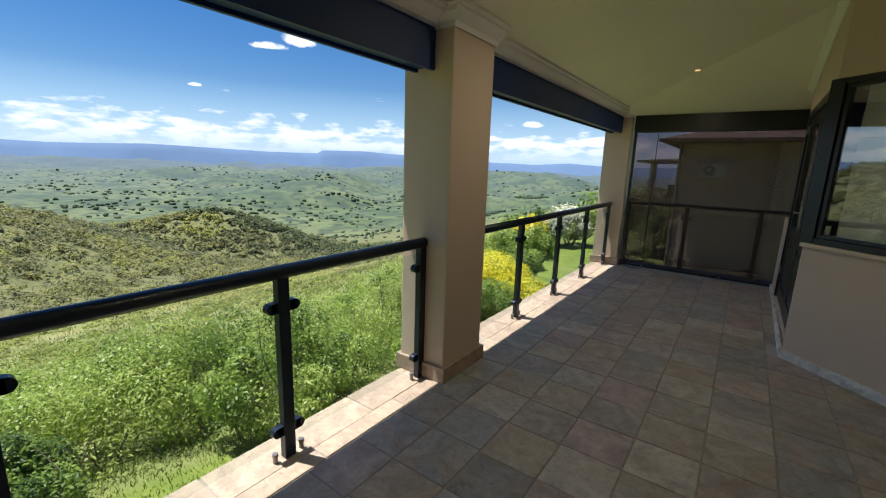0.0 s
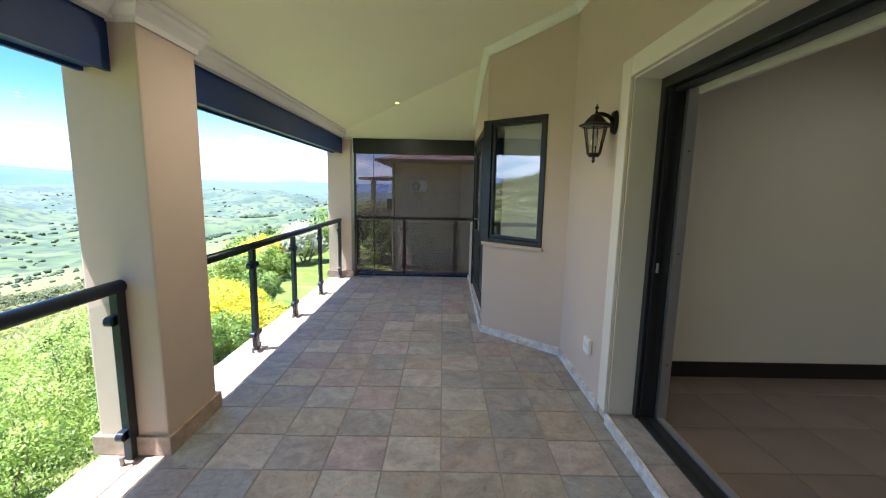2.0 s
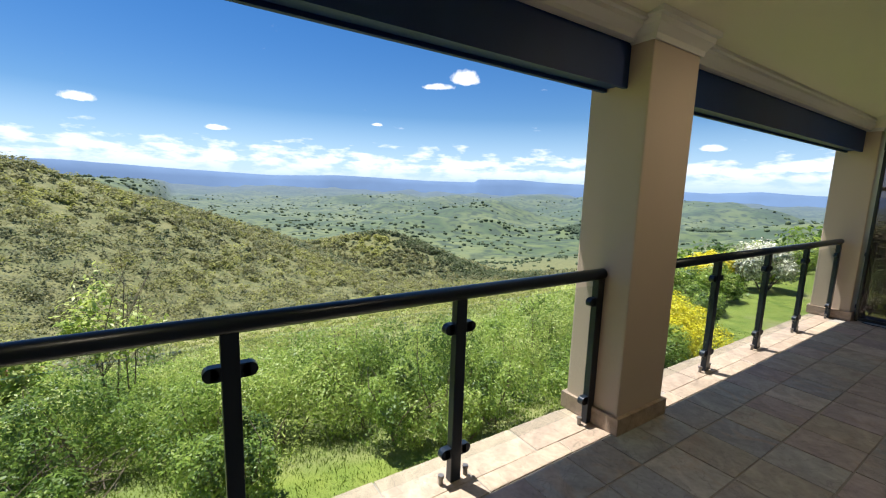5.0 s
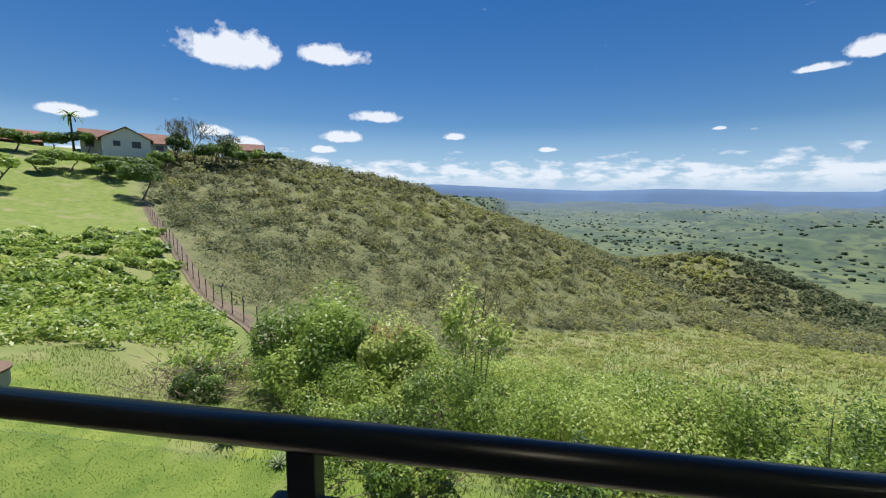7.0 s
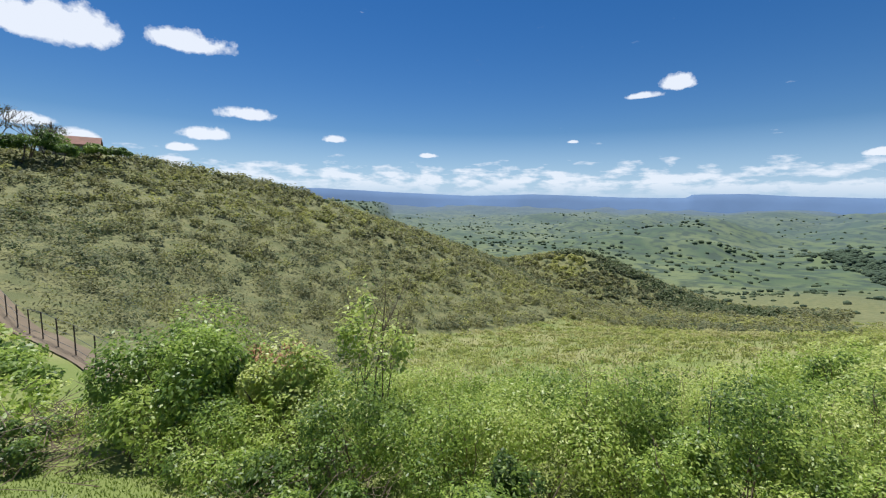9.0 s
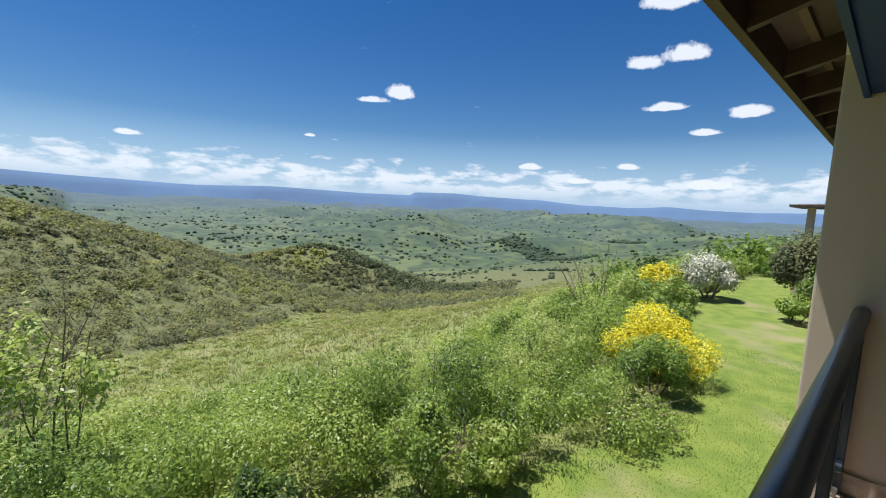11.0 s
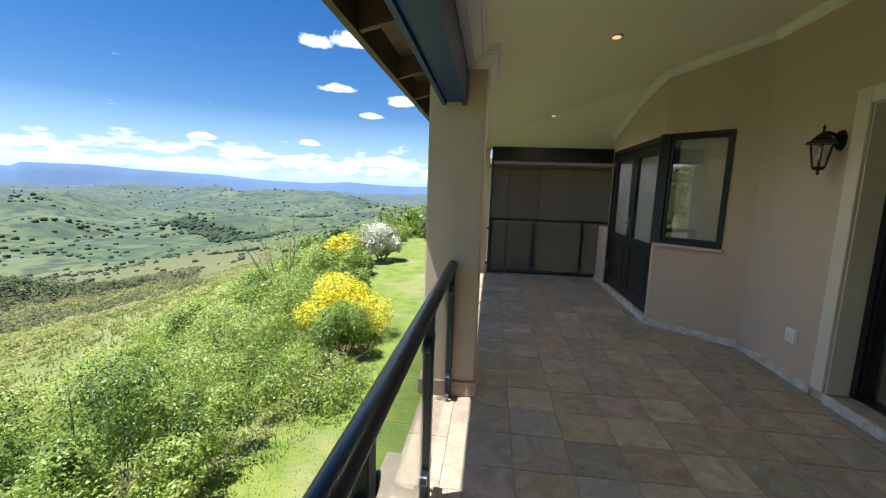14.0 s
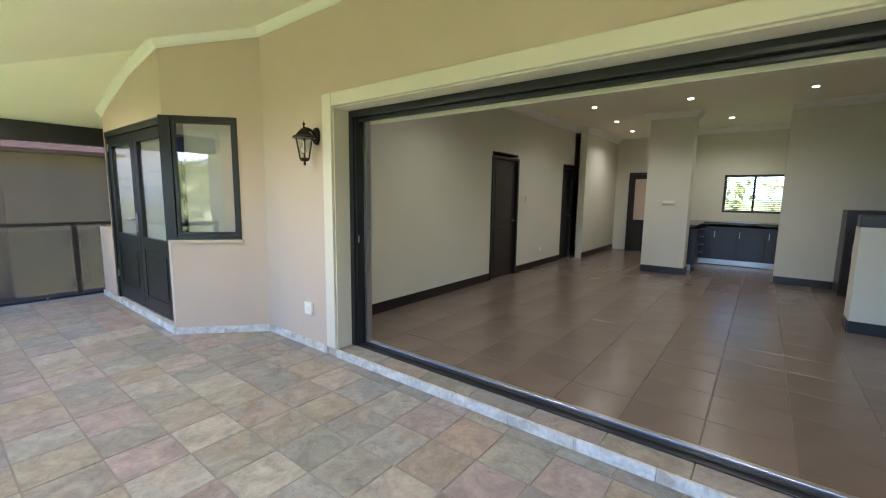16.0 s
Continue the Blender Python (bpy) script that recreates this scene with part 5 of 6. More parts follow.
ICO = bmesh.new()
bmesh.ops.create_icosphere(ICO, subdivisions=1, radius=1.0)
ICO_ROUGH = (np.array([v.co[:] for v in ICO.verts]), np.array([[v.index for v in f.verts] for f in ICO.faces]))
ICO.free()


def mounds(name, centers, radii, tones, seed, base=ICO_ROUGH, wob=0.22):
    """Closed bush crowns, each one dented in its own way, in one mesh."""
    rs = np.random.RandomState(seed)
    C, Rr, T = (np.asarray(a, float) for a in (centers, radii, tones))
    bv, bf = base
    n, k = len(C), len(bv)
    p = bv[None] * (1 + wob * rs.normal(size=(n, k, 1)).clip(-1.6, 1.6))
    a = rs.uniform(0, 6.283, n)
    c, s = np.cos(a)[:, None], np.sin(a)[:, None]
    p = np.stack([p[..., 0] * c - p[..., 1] * s, p[..., 0] * s + p[..., 1] * c, p[..., 2]], -1)
    co = (p * Rr[:, None, :] + C[:, None, :]).reshape(-1, 3)
    fs = (bf[None] + (np.arange(n) * k)[:, None, None]).reshape(-1, 3)
    return raw_mesh(name, co, fs, np.clip(np.repeat(T, k) + rs.normal(0, 0.06, n * k), 0, 1))


def stems(bm, base, height, spread, n, seed, r=0.02, fork=2):
    rs = random.Random(seed)
    for _ in range(n):
        a = rs.uniform(0, 6.28)
        p = Vector(base) + Vector((rs.uniform(-0.1, 0.1) * spread, rs.uniform(-0.1, 0.1) * spread, -0.15))
        d = Vector((math.cos(a) * spread / height * 0.45, math.sin(a) * spread / height * 0.45, 1)).normalized()
        rad = r * rs.uniform(0.6, 1.1)
        L = height / 4
        for k in range(4):
            q = p + d * L * rs.uniform(0.8, 1.1)
            rod(bm, p, q, rad, 6, rad * 0.78)
            if k and fork:
                for _ in range(fork):
                    e = (d + Vector((rs.uniform(-1, 1), rs.uniform(-1, 1), rs.uniform(0, 0.6))) * 0.8).normalized()
                    rod(bm, q, q + e * L * rs.uniform(0.5, 1.0), rad * 0.55, 5, rad * 0.25)
            p, rad = q, rad * 0.78
            d = (d + Vector((rs.uniform(-1, 1), rs.uniform(-1, 1), rs.uniform(-0.2, 0.4))) * 0.25).normalized()


GREENS = [(0.08, 0.14, 0.032), (0.155, 0.245, 0.048), (0.265, 0.375, 0.065), (0.40, 0.495, 0.105), (0.53, 0.58, 0.19)]
HILLS = [(0.085, 0.12, 0.045), (0.165, 0.185, 0.095), (0.22, 0.215, 0.09), (0.27, 0.285, 0.085), (0.37, 0.38, 0.10)]
SLOPES = [(0.20, 0.24, 0.06), (0.29, 0.34, 0.08), (0.37, 0.40, 0.11), (0.43, 0.41, 0.18)]
M_leaf = leaf_mat("fresh_green_leaves", GREENS, 0.5, 0.45)
M_hill = leaf_mat("dry_bush_leaves", HILLS, 0.4, 0.75)
M_slope = leaf_mat("yellow_green_slope_growth", SLOPES, 0.5, 0.7)
M_mound = mound_mat("valley_tree_crowns", [(0.03, 0.055, 0.027), (0.055, 0.085, 0.04), (0.085, 0.115, 0.05), (0.12, 0.145, 0.065)])
M_yellow = leaf_mat("yellow_blossom", [(0.55, 0.49, 0.02), (0.8, 0.71, 0.03), (0.86, 0.8, 0.09)], 0.3)
M_whitefl = leaf_mat("white_blossom", [(0.17, 0.22, 0.08), (0.55, 0.56, 0.42), (0.8, 0.78, 0.66), (0.84, 0.82, 0.72)], 0.25)
M_rust = leaf_mat("orange_dry_leaves", [(0.28, 0.15, 0.06), (0.4, 0.24, 0.1), (0.35, 0.28, 0.1)], 0.3)
M_straw = leaf_mat("dry_grass_blades", [(0.2, 0.26, 0.06), (0.3, 0.33, 0.10), (0.4, 0.36, 0.19)], 0.5, 0.8)
M_grassblade = leaf_mat("lawn_blades", [(0.13, 0.205, 0.025), (0.20, 0.27, 0.035), (0.27, 0.32, 0.06)], 0.3, 0.7)
M_twig = mat("dry_grey_brown_twigs", (0.2, 0.15, 0.11), 0.9, var=0.3, scale=30, bump=0.0)


def shrub(name, x, y, r, h, count, size, tone, label, category, material, seed, trunk_label="", stem_n=6, lift=0.0, group="", tspread=0.16, fill=0.2):
    z = float(ground_z(x, y))
    t = thing(name, (x, y, z), label, category, group)
    bm = bmesh.new(); stems(bm, (0, 0, 0), h * 0.75, r * 1.4, stem_n, seed, 0.02 + 0.012 * h, 1)
    part("trunk", bm, M_bark, t)
    c = leaf_cloud([(0, 0, h * 0.47 + lift)], [(r, r, h * 0.62)], [count], size, [tone], seed, lobes=16, tspread=tspread, fill=fill)
    put("crown", cloud_mesh("crown", [c]), material, t)
    return t


shrub("shrub", -5.0, 9.6, 0.9, 1.6, 10000, 0.035, 0.45, "bright green feathery shrub at the edge of the lawn", "shrub", M_leaf, 11, group="garden shrubs")
shrub("shrub", -5.6, 11.3, 1.4, 1.9, 19000, 0.036, 0.5, "yellow flowering shrub behind a green one at the lawn edge", "shrub", M_yellow, 12, group="garden shrubs")
shrub("shrub", -9.9, 23.3, 1.3, 2.3, 5000, 0.08, 0.3, "deep yellow flowering shrub beside the white one", "shrub", M_yellow, 13, group="garden shrubs")
shrub("shrub", -8.0, 24.5, 1.7, 2.7, 9000, 0.075, 0.5, "white blossoming shrub at the lawn edge", "shrub", M_whitefl, 14, group="garden shrubs", tspread=0.42, fill=0.35)
shrub("shrub", -4.3, 26.5, 1.8, 3.8, 8000, 0.09, 0.35, "grey-green shrub on the lawn near the neighbouring house", "shrub", M_hill, 15, group="garden shrubs")
shrub("shrub", -3.3, 24.4, 1.1, 2.6, 5000, 0.075, 0.3, "bushy green shrub near the neighbouring house", "shrub", M_leaf, 23, group="garden shrubs")
shrub("shrub", -4.0, 22.2, 0.9, 1.2, 3000, 0.07, 0.5, "low green shrub on the lawn", "shrub", M_leaf, 16, group="garden shrubs")
shrub("shrub", -10.8, -5.2, 1.8, 3.0, 15000, 0.055, 0.42, "tall dark green shrub with glossy leaves at the lawn edge", "shrub", M_leaf, 17, group="garden shrubs")
shrub("shrub", -10.3, -3.0, 1.1, 2.5, 7000, 0.055, 0.7, "yellow-green shrub beside a dark one", "shrub", M_leaf, 18, group="garden shrubs")
shrub("shrub", -15.5, -4.4, 1.5, 2.4, 4500, 0.06, 0.4, "shrub with dry orange leaf tips in the thicket", "shrub", M_rust, 19, group="garden shrubs")


def sapling(x, y, h, seed, label, tone=0.7, leaves=420):
    z = float(ground_z(x, y))
    t = thing("sapling", (x, y, z), label, "sapling", "thin saplings in the thicket")
    bm = bmesh.new(); stems(bm, (0, 0, 0), h, 2.0, 5, seed, 0.028, 2)
    part("trunk", bm, M_twig, t)
    c = leaf_cloud([(0, 0, h * 0.62)], [(1.1, 1.1, h * 0.48)], [leaves], 0.07, [tone], seed, lobes=26, fill=0.5)
    put("crown", cloud_mesh("crown", [c]), M_leaf, t)


sapling(-10.8, -1.1, 3.9, 3, "thin sapling with sparse yellow-green leaves above the thicket", 0.8, 1100)
sapling(-9.6, 15.4, 4.0, 8, "thin bare-twigged sapling above the bushes", 0.4, 160)
sapling(-10.6, 17.0, 3.8, 9, "thin bare-twigged sapling above the bushes", 0.4, 160)


def thicket():
    rs = np.random.RandomState(21)
    C, R, K, T, S = [], [], [], [], []
    y = -7.0
    while y < 42:
        for row in range(7):
            off = 0.55 + row * 1.45 + rs.uniform(-0.5, 0.5) - (0.7 if -1.5 < y < 4.5 else 0)
            yy = y + rs.uniform(-0.6, 0.6)
            x = float(edge_x(yy)) - off
            if yy < -3.5 and row < 1 and rs.rand() < 0.8:
                continue
            if (abs(yy - 10) < 2.2 and row == 0) or (abs(yy - 24) < 3.2 and row == 0):
                continue
            d = math.hypot(x + 1.4, yy)
            r = rs.uniform(0.9, 1.75) * (0.75 if row == 0 else 1.0)
            hgt = rs.uniform(0.8, 1.6) * (0.7 if row > 4 else 1.0) * (0.85 if row == 0 else 1.2 if row < 3 else 1.05) * (0.72 if -6 < yy < -1.5 else 1.0)
            if yy < -6.5:
                hgt *= 0.5; r *= 0.9
            z = float(ground_z(x, yy)) + hgt * 0.5
            C.append((x, yy, z)); R.append((r, r, hgt * 0.95))
            K.append(int(np.clip(5600 * (9 / max(d, 7)) ** 1.45, 650, 6200) * (0.7 if row > 3 else 1)))
            S.append(0.038 * np.clip(d / 11, 0.85, 2.6)); T.append(np.clip(rs.normal(0.45, 0.26) + 0.06 * row, 0.1, 0.95))
        y += 1.38
    me = cloud_mesh("thicket", [leaf_cloud(C, R, K, S, T, 22, lobes=12, tspread=0.26, up=0.55)])
    tagged(put("thicket", me, M_leaf, label="dense green bushes along the slope below the lawn"), kind="stuff")
    bm = bmesh.new()
    for i, (c, r) in enumerate(zip(C, R)):
        if math.hypot(c[0], c[1]) < 19:
            stems(bm, (c[0], c[1], c[2] - r[2] * 0.45), r[2] * 1.2, 1.3, 4, 100 + i, 0.022, 1)
    tagged(part("thicket_stems", bm, M_twig, label="brown stems and twigs in the bushes"), kind="stuff")


thicket()


def field():
    """Bushes of the slope from 18 m outwards, the hill and the valley."""
    rs = np.random.RandomState(33)
    # slope beyond the thicket: low yellow-green growth, paler further out
    n = 3600
    x = -rs.uniform(13, 95, n); y = rs.uniform(-8, 150, n)
    ok = (x < edge_x(y) - 8.0) & on_near(x, y) & (y > -3 + 3 * np.sin(x * 0.2))
    x, y = x[ok], y[ok]
    d = np.hypot(x, y)
    r = rs.uniform(0.4, 1.0, len(x)) * (1 + 0.9 * (rs.rand(len(x)) < 0.25)); z = ground_z(x, y) + r * 0.05
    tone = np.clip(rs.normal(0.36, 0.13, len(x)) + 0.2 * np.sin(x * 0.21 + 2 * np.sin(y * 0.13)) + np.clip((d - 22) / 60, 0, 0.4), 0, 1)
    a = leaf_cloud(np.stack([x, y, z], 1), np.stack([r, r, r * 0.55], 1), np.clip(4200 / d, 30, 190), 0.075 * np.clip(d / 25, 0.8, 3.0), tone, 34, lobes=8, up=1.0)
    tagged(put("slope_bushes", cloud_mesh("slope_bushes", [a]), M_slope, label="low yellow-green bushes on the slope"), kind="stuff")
    # thick green growth left of the fence line
    n = 620
    x = -rs.uniform(5, 46, n); y = rs.uniform(-38, -8, n)
    side = (x + 17.5) * (-46.8 + 11.5) - (y + 11.5) * (-48.2 + 17.5)
    ok = (x < edge_x(y) - 0.9) & (side < -50)
    x, y = x[ok], y[ok]
    r = rs.uniform(0.7, 1.6, len(x)); z = ground_z(x, y) + 0.1
    b = leaf_cloud(np.stack([x, y, z], 1), np.stack([r, r, r * 0.55], 1), np.full(len(x), 300), 0.10 * np.clip(np.hypot(x, y) / 20, 0.8, 3), rs.normal(0.6, 0.17, len(x)), 35, lobes=8)
    tagged(put("garden_bushes", cloud_mesh("garden_bushes", [b]), M_leaf, label="green bushes between lawn and fence"), kind="stuff")
    # the hill
    n = 11500
    th = rs.uniform(radians(38), radians(150), n); D = np.sqrt(rs.uniform(20 ** 2, 215 ** 2, n))
    x, y = -D * np.sin(th), D * np.cos(th)
    side = (x + 17.5) * (-46.8 + 11.5) - (y + 11.5) * (-48.2 + 17.5)
    ok = (side > 80) & ~(on_near(x, y) & (y > -3 + 3 * np.sin(x * 0.2)) & (D < 85)) & (x < edge_x(y) - 9)
    x, y, D = x[ok], y[ok], D[ok]
    patch = np.sin(x * 0.07 + np.sin(y * 0.05) * 2) * np.cos(y * 0.06 + x * 0.02)
    tone = np.clip(0.45 + 0.22 * patch + rs.normal(0, 0.17, len(x)), 0, 1)
    gap = np.full(len(x), 1e3)
    for (ax, ay), (bx, by) in zip([(-164, 78), (-158, 92), (-142, 103)], [(-158, 92), (-142, 103), (-118, 112)]):
        dx, dy = bx - ax, by - ay
        u = np.clip(((x - ax) * dx + (y - ay) * dy) / (dx * dx + dy * dy), 0, 1)
        gap = np.minimum(gap, np.hypot(x - ax - u * dx, y - ay - u * dy))
    tone = np.where(gap < 11, tone * 0.15, tone)
    # sunlit spot on the knoll, put into the leaf tone
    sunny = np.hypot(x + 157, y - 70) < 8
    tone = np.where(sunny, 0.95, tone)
    tall = np.where(gap < 11, 1.5, 1.0) * rs.uniform(0.75, 1.15, len(x))
    r = rs.uniform(0.8, 2.1, len(x)) * np.where(D > 90, 1.15, 1.3)
    z = ground_z(x, y) + r * 0.2
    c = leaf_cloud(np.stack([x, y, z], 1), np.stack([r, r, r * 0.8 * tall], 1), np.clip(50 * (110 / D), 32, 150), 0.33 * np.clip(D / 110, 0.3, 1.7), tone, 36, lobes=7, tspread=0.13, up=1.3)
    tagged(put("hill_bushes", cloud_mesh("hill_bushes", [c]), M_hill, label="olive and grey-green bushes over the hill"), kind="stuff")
    # trees over the valley, with added dark woods standing in for cloud shadows and a row of dark trees on the flat
    n = 12000
    th = rs.uniform(radians(-12), radians(125), n); D = 190 * (2300 / 190.0) ** rs.rand(n)
    x, y = -D * np.sin(th), D * np.cos(th)
    clump = np.sin(x * 0.013 + 3 * np.sin(y * 0.006)) * np.cos(y * 0.016 + np.sin(x * 0.01)) + rs.normal(0, 0.45, n)
    ok = clump > 0.25
    x, y = x[ok], y[ok]
    tone = rs.normal(0.45, 0.22, len(x))
    # belts one to three: cloud shade as added dark woods; four: the tree row
    for (ax, ay), (bx, by), w, m, tn in (((-570, 660), (-430, 610), 22, 420, 0.0), ((-430, 600), (-270, 480), 26, 700, 0.0), ((-400, 850), (-330, 800), 20, 200, 0.02), ((-176, 236), (-150, 252), 3.5, 34, 0.0)):
        u = rs.rand(m)
        x = np.concatenate([x, ax + (bx - ax) * u + rs.normal(0, w * 0.5, m)]); y = np.concatenate([y, ay + (by - ay) * u + rs.normal(0, w * 0.5, m)])
        tone = np.concatenate([tone, np.full(m, tn) + rs.rand(m) * 0.12])
    D = np.hypot(x, y)
    r = rs.uniform(0.9, 2.6, len(x)) * np.clip(D / 420, 0.7, 1.9)
    z = ground_z(x, y) + r * 0.25
    tagged(put("valley_trees", mounds("valley_trees", np.stack([x, y, z], 1), np.stack([r, r, r * 0.8], 1), tone, 37), M_mound, smooth=True, label="scattered dark trees over the valley, with added dark woods standing in for cloud shadows"), kind="stuff")
    # tree line along the far end of the lawn
    n = 240
    y = rs.uniform(40, 150, n); x = -8 - rs.uniform(-6, 16, n) - (y - 45) * 0.12
    r = rs.uniform(1.3, 2.9, n); z = ground_z(x, y) + r * 0.5
    g = leaf_cloud(np.stack([x, y, z], 1), np.stack([r, r, r], 1), np.full(n, 260), 0.26, rs.normal(0.35, 0.16, n), 38, lobes=9)
    tagged(put("far_thicket", cloud_mesh("far_thicket", [g]), M_leaf, label="green trees and bushes beyond the lawn"), kind="stuff")


field()


def blades(name, x, y, h, w, tone, material, label, seed):
    rs = np.random.RandomState(seed)
    n = len(x)
    z = ground_z(x, y)
    a = rs.uniform(0, 6.283, n); lean = rs.normal(0, 0.35, (n, 2)) * h[:, None]
    dx, dy = np.cos(a) * w, np.sin(a) * w
    p = np.stack([x, y, z - 0.01], 1)
    q = np.stack([dx, dy, np.zeros(n)], 1)
    t = p + np.stack([lean[:, 0], lean[:, 1], h], 1)
    co = np.stack([p - q, p + q, t + q * 0.25, t - q * 0.25], 1).reshape(-1, 3)
    me = raw_mesh(name, co, np.arange(len(co)).reshape(-1, 4), np.repeat(np.clip(tone, 0, 1), 4))
    tagged(put(name, me, material, label=label), kind="stuff")


def grasses():
    rs = np.random.RandomState(50)
    n = 70000
    y = rs.uniform(-13, 16, n); x = edge_x(y) + rs.uniform(-1.5, 4.5, n) ** 1.0
    d = np.hypot(x + 1.4, y)
    keep = rs.rand(n) < np.clip(9.5 / d, 0, 1)
    x, y = x[keep], y[keep]
    e = x - edge_x(y)
    h = rs.uniform(0.018, 0.038, len(x)) * np.where(e < 0.7, 2.0, 1.0)
    blades("lawn_grass", x, y, h, np.full(len(x), 0.009), 0.45 + 0.3 * np.sin(x * 1.7) * np.cos(y * 1.1) + rs.normal(0, 0.2, len(x)), M_grassblade, "short mown grass blades of the lawn", 51)
    n = 60000
    x = -rs.uniform(13, 80, n); y = rs.uniform(-4, 130, n)
    side = (x + 17.5) * (-46.8 + 11.5) - (y + 11.5) * (-48.2 + 17.5)
    ok = (x < edge_x(y) - 8) & (np.abs(side) > 45) & on_near(x, y)
    x, y = x[ok], y[ok]
    blades("dry_grass", x, y, rs.uniform(0.15, 0.36, len(x)), rs.uniform(0.02, 0.06, len(x)), rs.normal(0.5, 0.25, len(x)), M_straw, "tall pale grass on the slope", 52)


grasses()


# ---- outdoors: fence, houses, garden things ----
def fence():
    f = thing("fence", (-17.5, -11.5, float(ground_z(-17.5, -11.5))), "wire fence on timber posts running up the hill", "fence")
    a, b = np.array([-16.0, -9.8]), np.array([-50.0, -49.0])
    n = 24
    tops = []
    for i in range(n):
        p = a + (b - a) * i / (n - 1)
        z = float(ground_z(*p))
        bm = bmesh.new(); rod(bm, (p[0] + 17.5, p[1] + 11.5, z - f.location.z - 0.3), (p[0] + 17.5, p[1] + 11.5, z - f.location.z + 1.3), 0.028, 6)
        part("post", bm, M_bark, f)
        tops.append(Vector((p[0] + 17.5, p[1] + 11.5, z - f.location.z)))
    bm = bmesh.new()
    for h in (0.3, 0.8, 1.3):
        for p, q in zip(tops, tops[1:]):
            rod(bm, p + Vector((0, 0, h)), q + Vector((0, 0, h)), 0.012, 4)
    part("wire", bm, M_bolt, f)
    # bare strip beside it
    k = 40
    co = []
    for i in range(k):
        p = a + (b - a) * i / (k - 1)
        nrm = np.array([-(b - a)[1], (b - a)[0]]) / np.linalg.norm(b - a)
        for s in (-0.75, 0.45):
            q = p + nrm * s
            co.append((q[0], q[1], float(ground_z(*q)) + 0.07))
    fs = np.array([(2 * i, 2 * i + 1, 2 * i + 3, 2 * i + 2) for i in range(k - 1)])
    put("path", raw_mesh("path", np.array(co), fs), mat("bare_soil", (0.17, 0.13, 0.085), 0.95, var=0.25, scale=2), label="bare brown strip of soil beside the fence", kind="structure")


fence()


def gable_house(x, y, z, w, d, h, turn, wall, roof, label, rise=1.5, wing=0.0):
    """A house with its long side to the valley; wing: the width of a gabled wing in front of it."""
    t = thing("house", (x, y, z), label, "house", "houses on the hill", turn=turn)

    def block(x0, x1, y0, y1, along):
        """Walls with gables and two roof slabs; along x, or along y when the gable faces the valley."""
        cx, cy = (x0 + x1) / 2, (y0 + y1) / 2
        half = (y1 - y0) / 2 if along else (x1 - x0) / 2
        bm = bmesh.new()
        lift = lambda px, py: rise * (1 - abs((py - cy) if along else (px - cx)) / half)
        ring = [(x0, y0), (cx, y0), (x1, y0), (x1, cy), (x1, y1), (cx, y1), (x0, y1), (x0, cy)]
        lo = [bm.verts.new((a, b, -2.0)) for a, b in ring]
        hi = [bm.verts.new((a, b, h + lift(a, b))) for a, b in ring]
        for i in range(8):
            bm.faces.new((lo[i], lo[(i + 1) % 8], hi[(i + 1) % 8], hi[i]))
        part("wall", bm, wall, t)
        o, th = 0.45, 0.16
        for s in (-1, 1):
            if along:
                q = [(x0 - o, cy, h + rise), (x1 + o, cy, h + rise), (x1 + o, cy + s * (half + o), h - rise * o / half), (x0 - o, cy + s * (half + o), h - rise * o / half)]
            else:
                q = [(cx, y0 - o, h + rise), (cx, y1 + o, h + rise), (cx + s * (half + o), y1 + o, h - rise * o / half), (cx + s * (half + o), y0 - o, h - rise * o / half)]
            bm = bmesh.new()
            a = [bm.verts.new((p[0], p[1], p[2] + 0.02)) for p in q]; b = [bm.verts.new((p[0], p[1], p[2] + th)) for p in q]
            bm.faces.new(a); bm.faces.new(b)
            for i in range(4):
                bm.faces.new((a[i], a[(i + 1) % 4], b[(i + 1) % 4], b[i]))
            bmesh.ops.recalc_face_normals(bm, faces=bm.faces)
            part("roof", bm, roof, t)

    def opening(wx, wy, ww, z0, z1):
        win = part("window", box(wx - ww / 2, wx + ww / 2, wy - 0.06, wy - 0.01, z0, z1), M_white, t)
        part("pane", box(wx - ww / 2 + 0.1, wx + ww / 2 - 0.1, wy - 0.09, wy - 0.061, z0 + 0.1, z1 - 0.1), M_counter, win)
    block(-w / 2, w / 2, -d / 2, d / 2, True)
    if wing:
        wx0 = w / 2 - wing - w * 0.22
        block(wx0, wx0 + wing, -d / 2 - 4, -d / 2 + 0.5, False)
        opening(wx0 + wing * 0.3, -d / 2 - 4, 1.2, h - 1.4, h - 0.3); opening(wx0 + wing * 0.7, -d / 2 - 4, 1.5, h - 1.6, h - 0.3)
        for k in (0.1, 0.9):
            opening(-w / 2 + w * k, -d / 2, 1.4, h - 1.5, h - 0.4)
    else:
        for k in (0.15, 0.4, 0.62, 0.85):
            opening(-w / 2 + w * k, -d / 2, 1.5, h - 1.6, h - 0.5)


def on(az, dist, el=None):
    x, y = -1.4 - dist * math.sin(radians(az)), -0.7 + dist * math.cos(radians(az))
    return x, y, (float(ground_z(x, y)) if el is None else 1.43 + dist * math.tan(radians(el)))


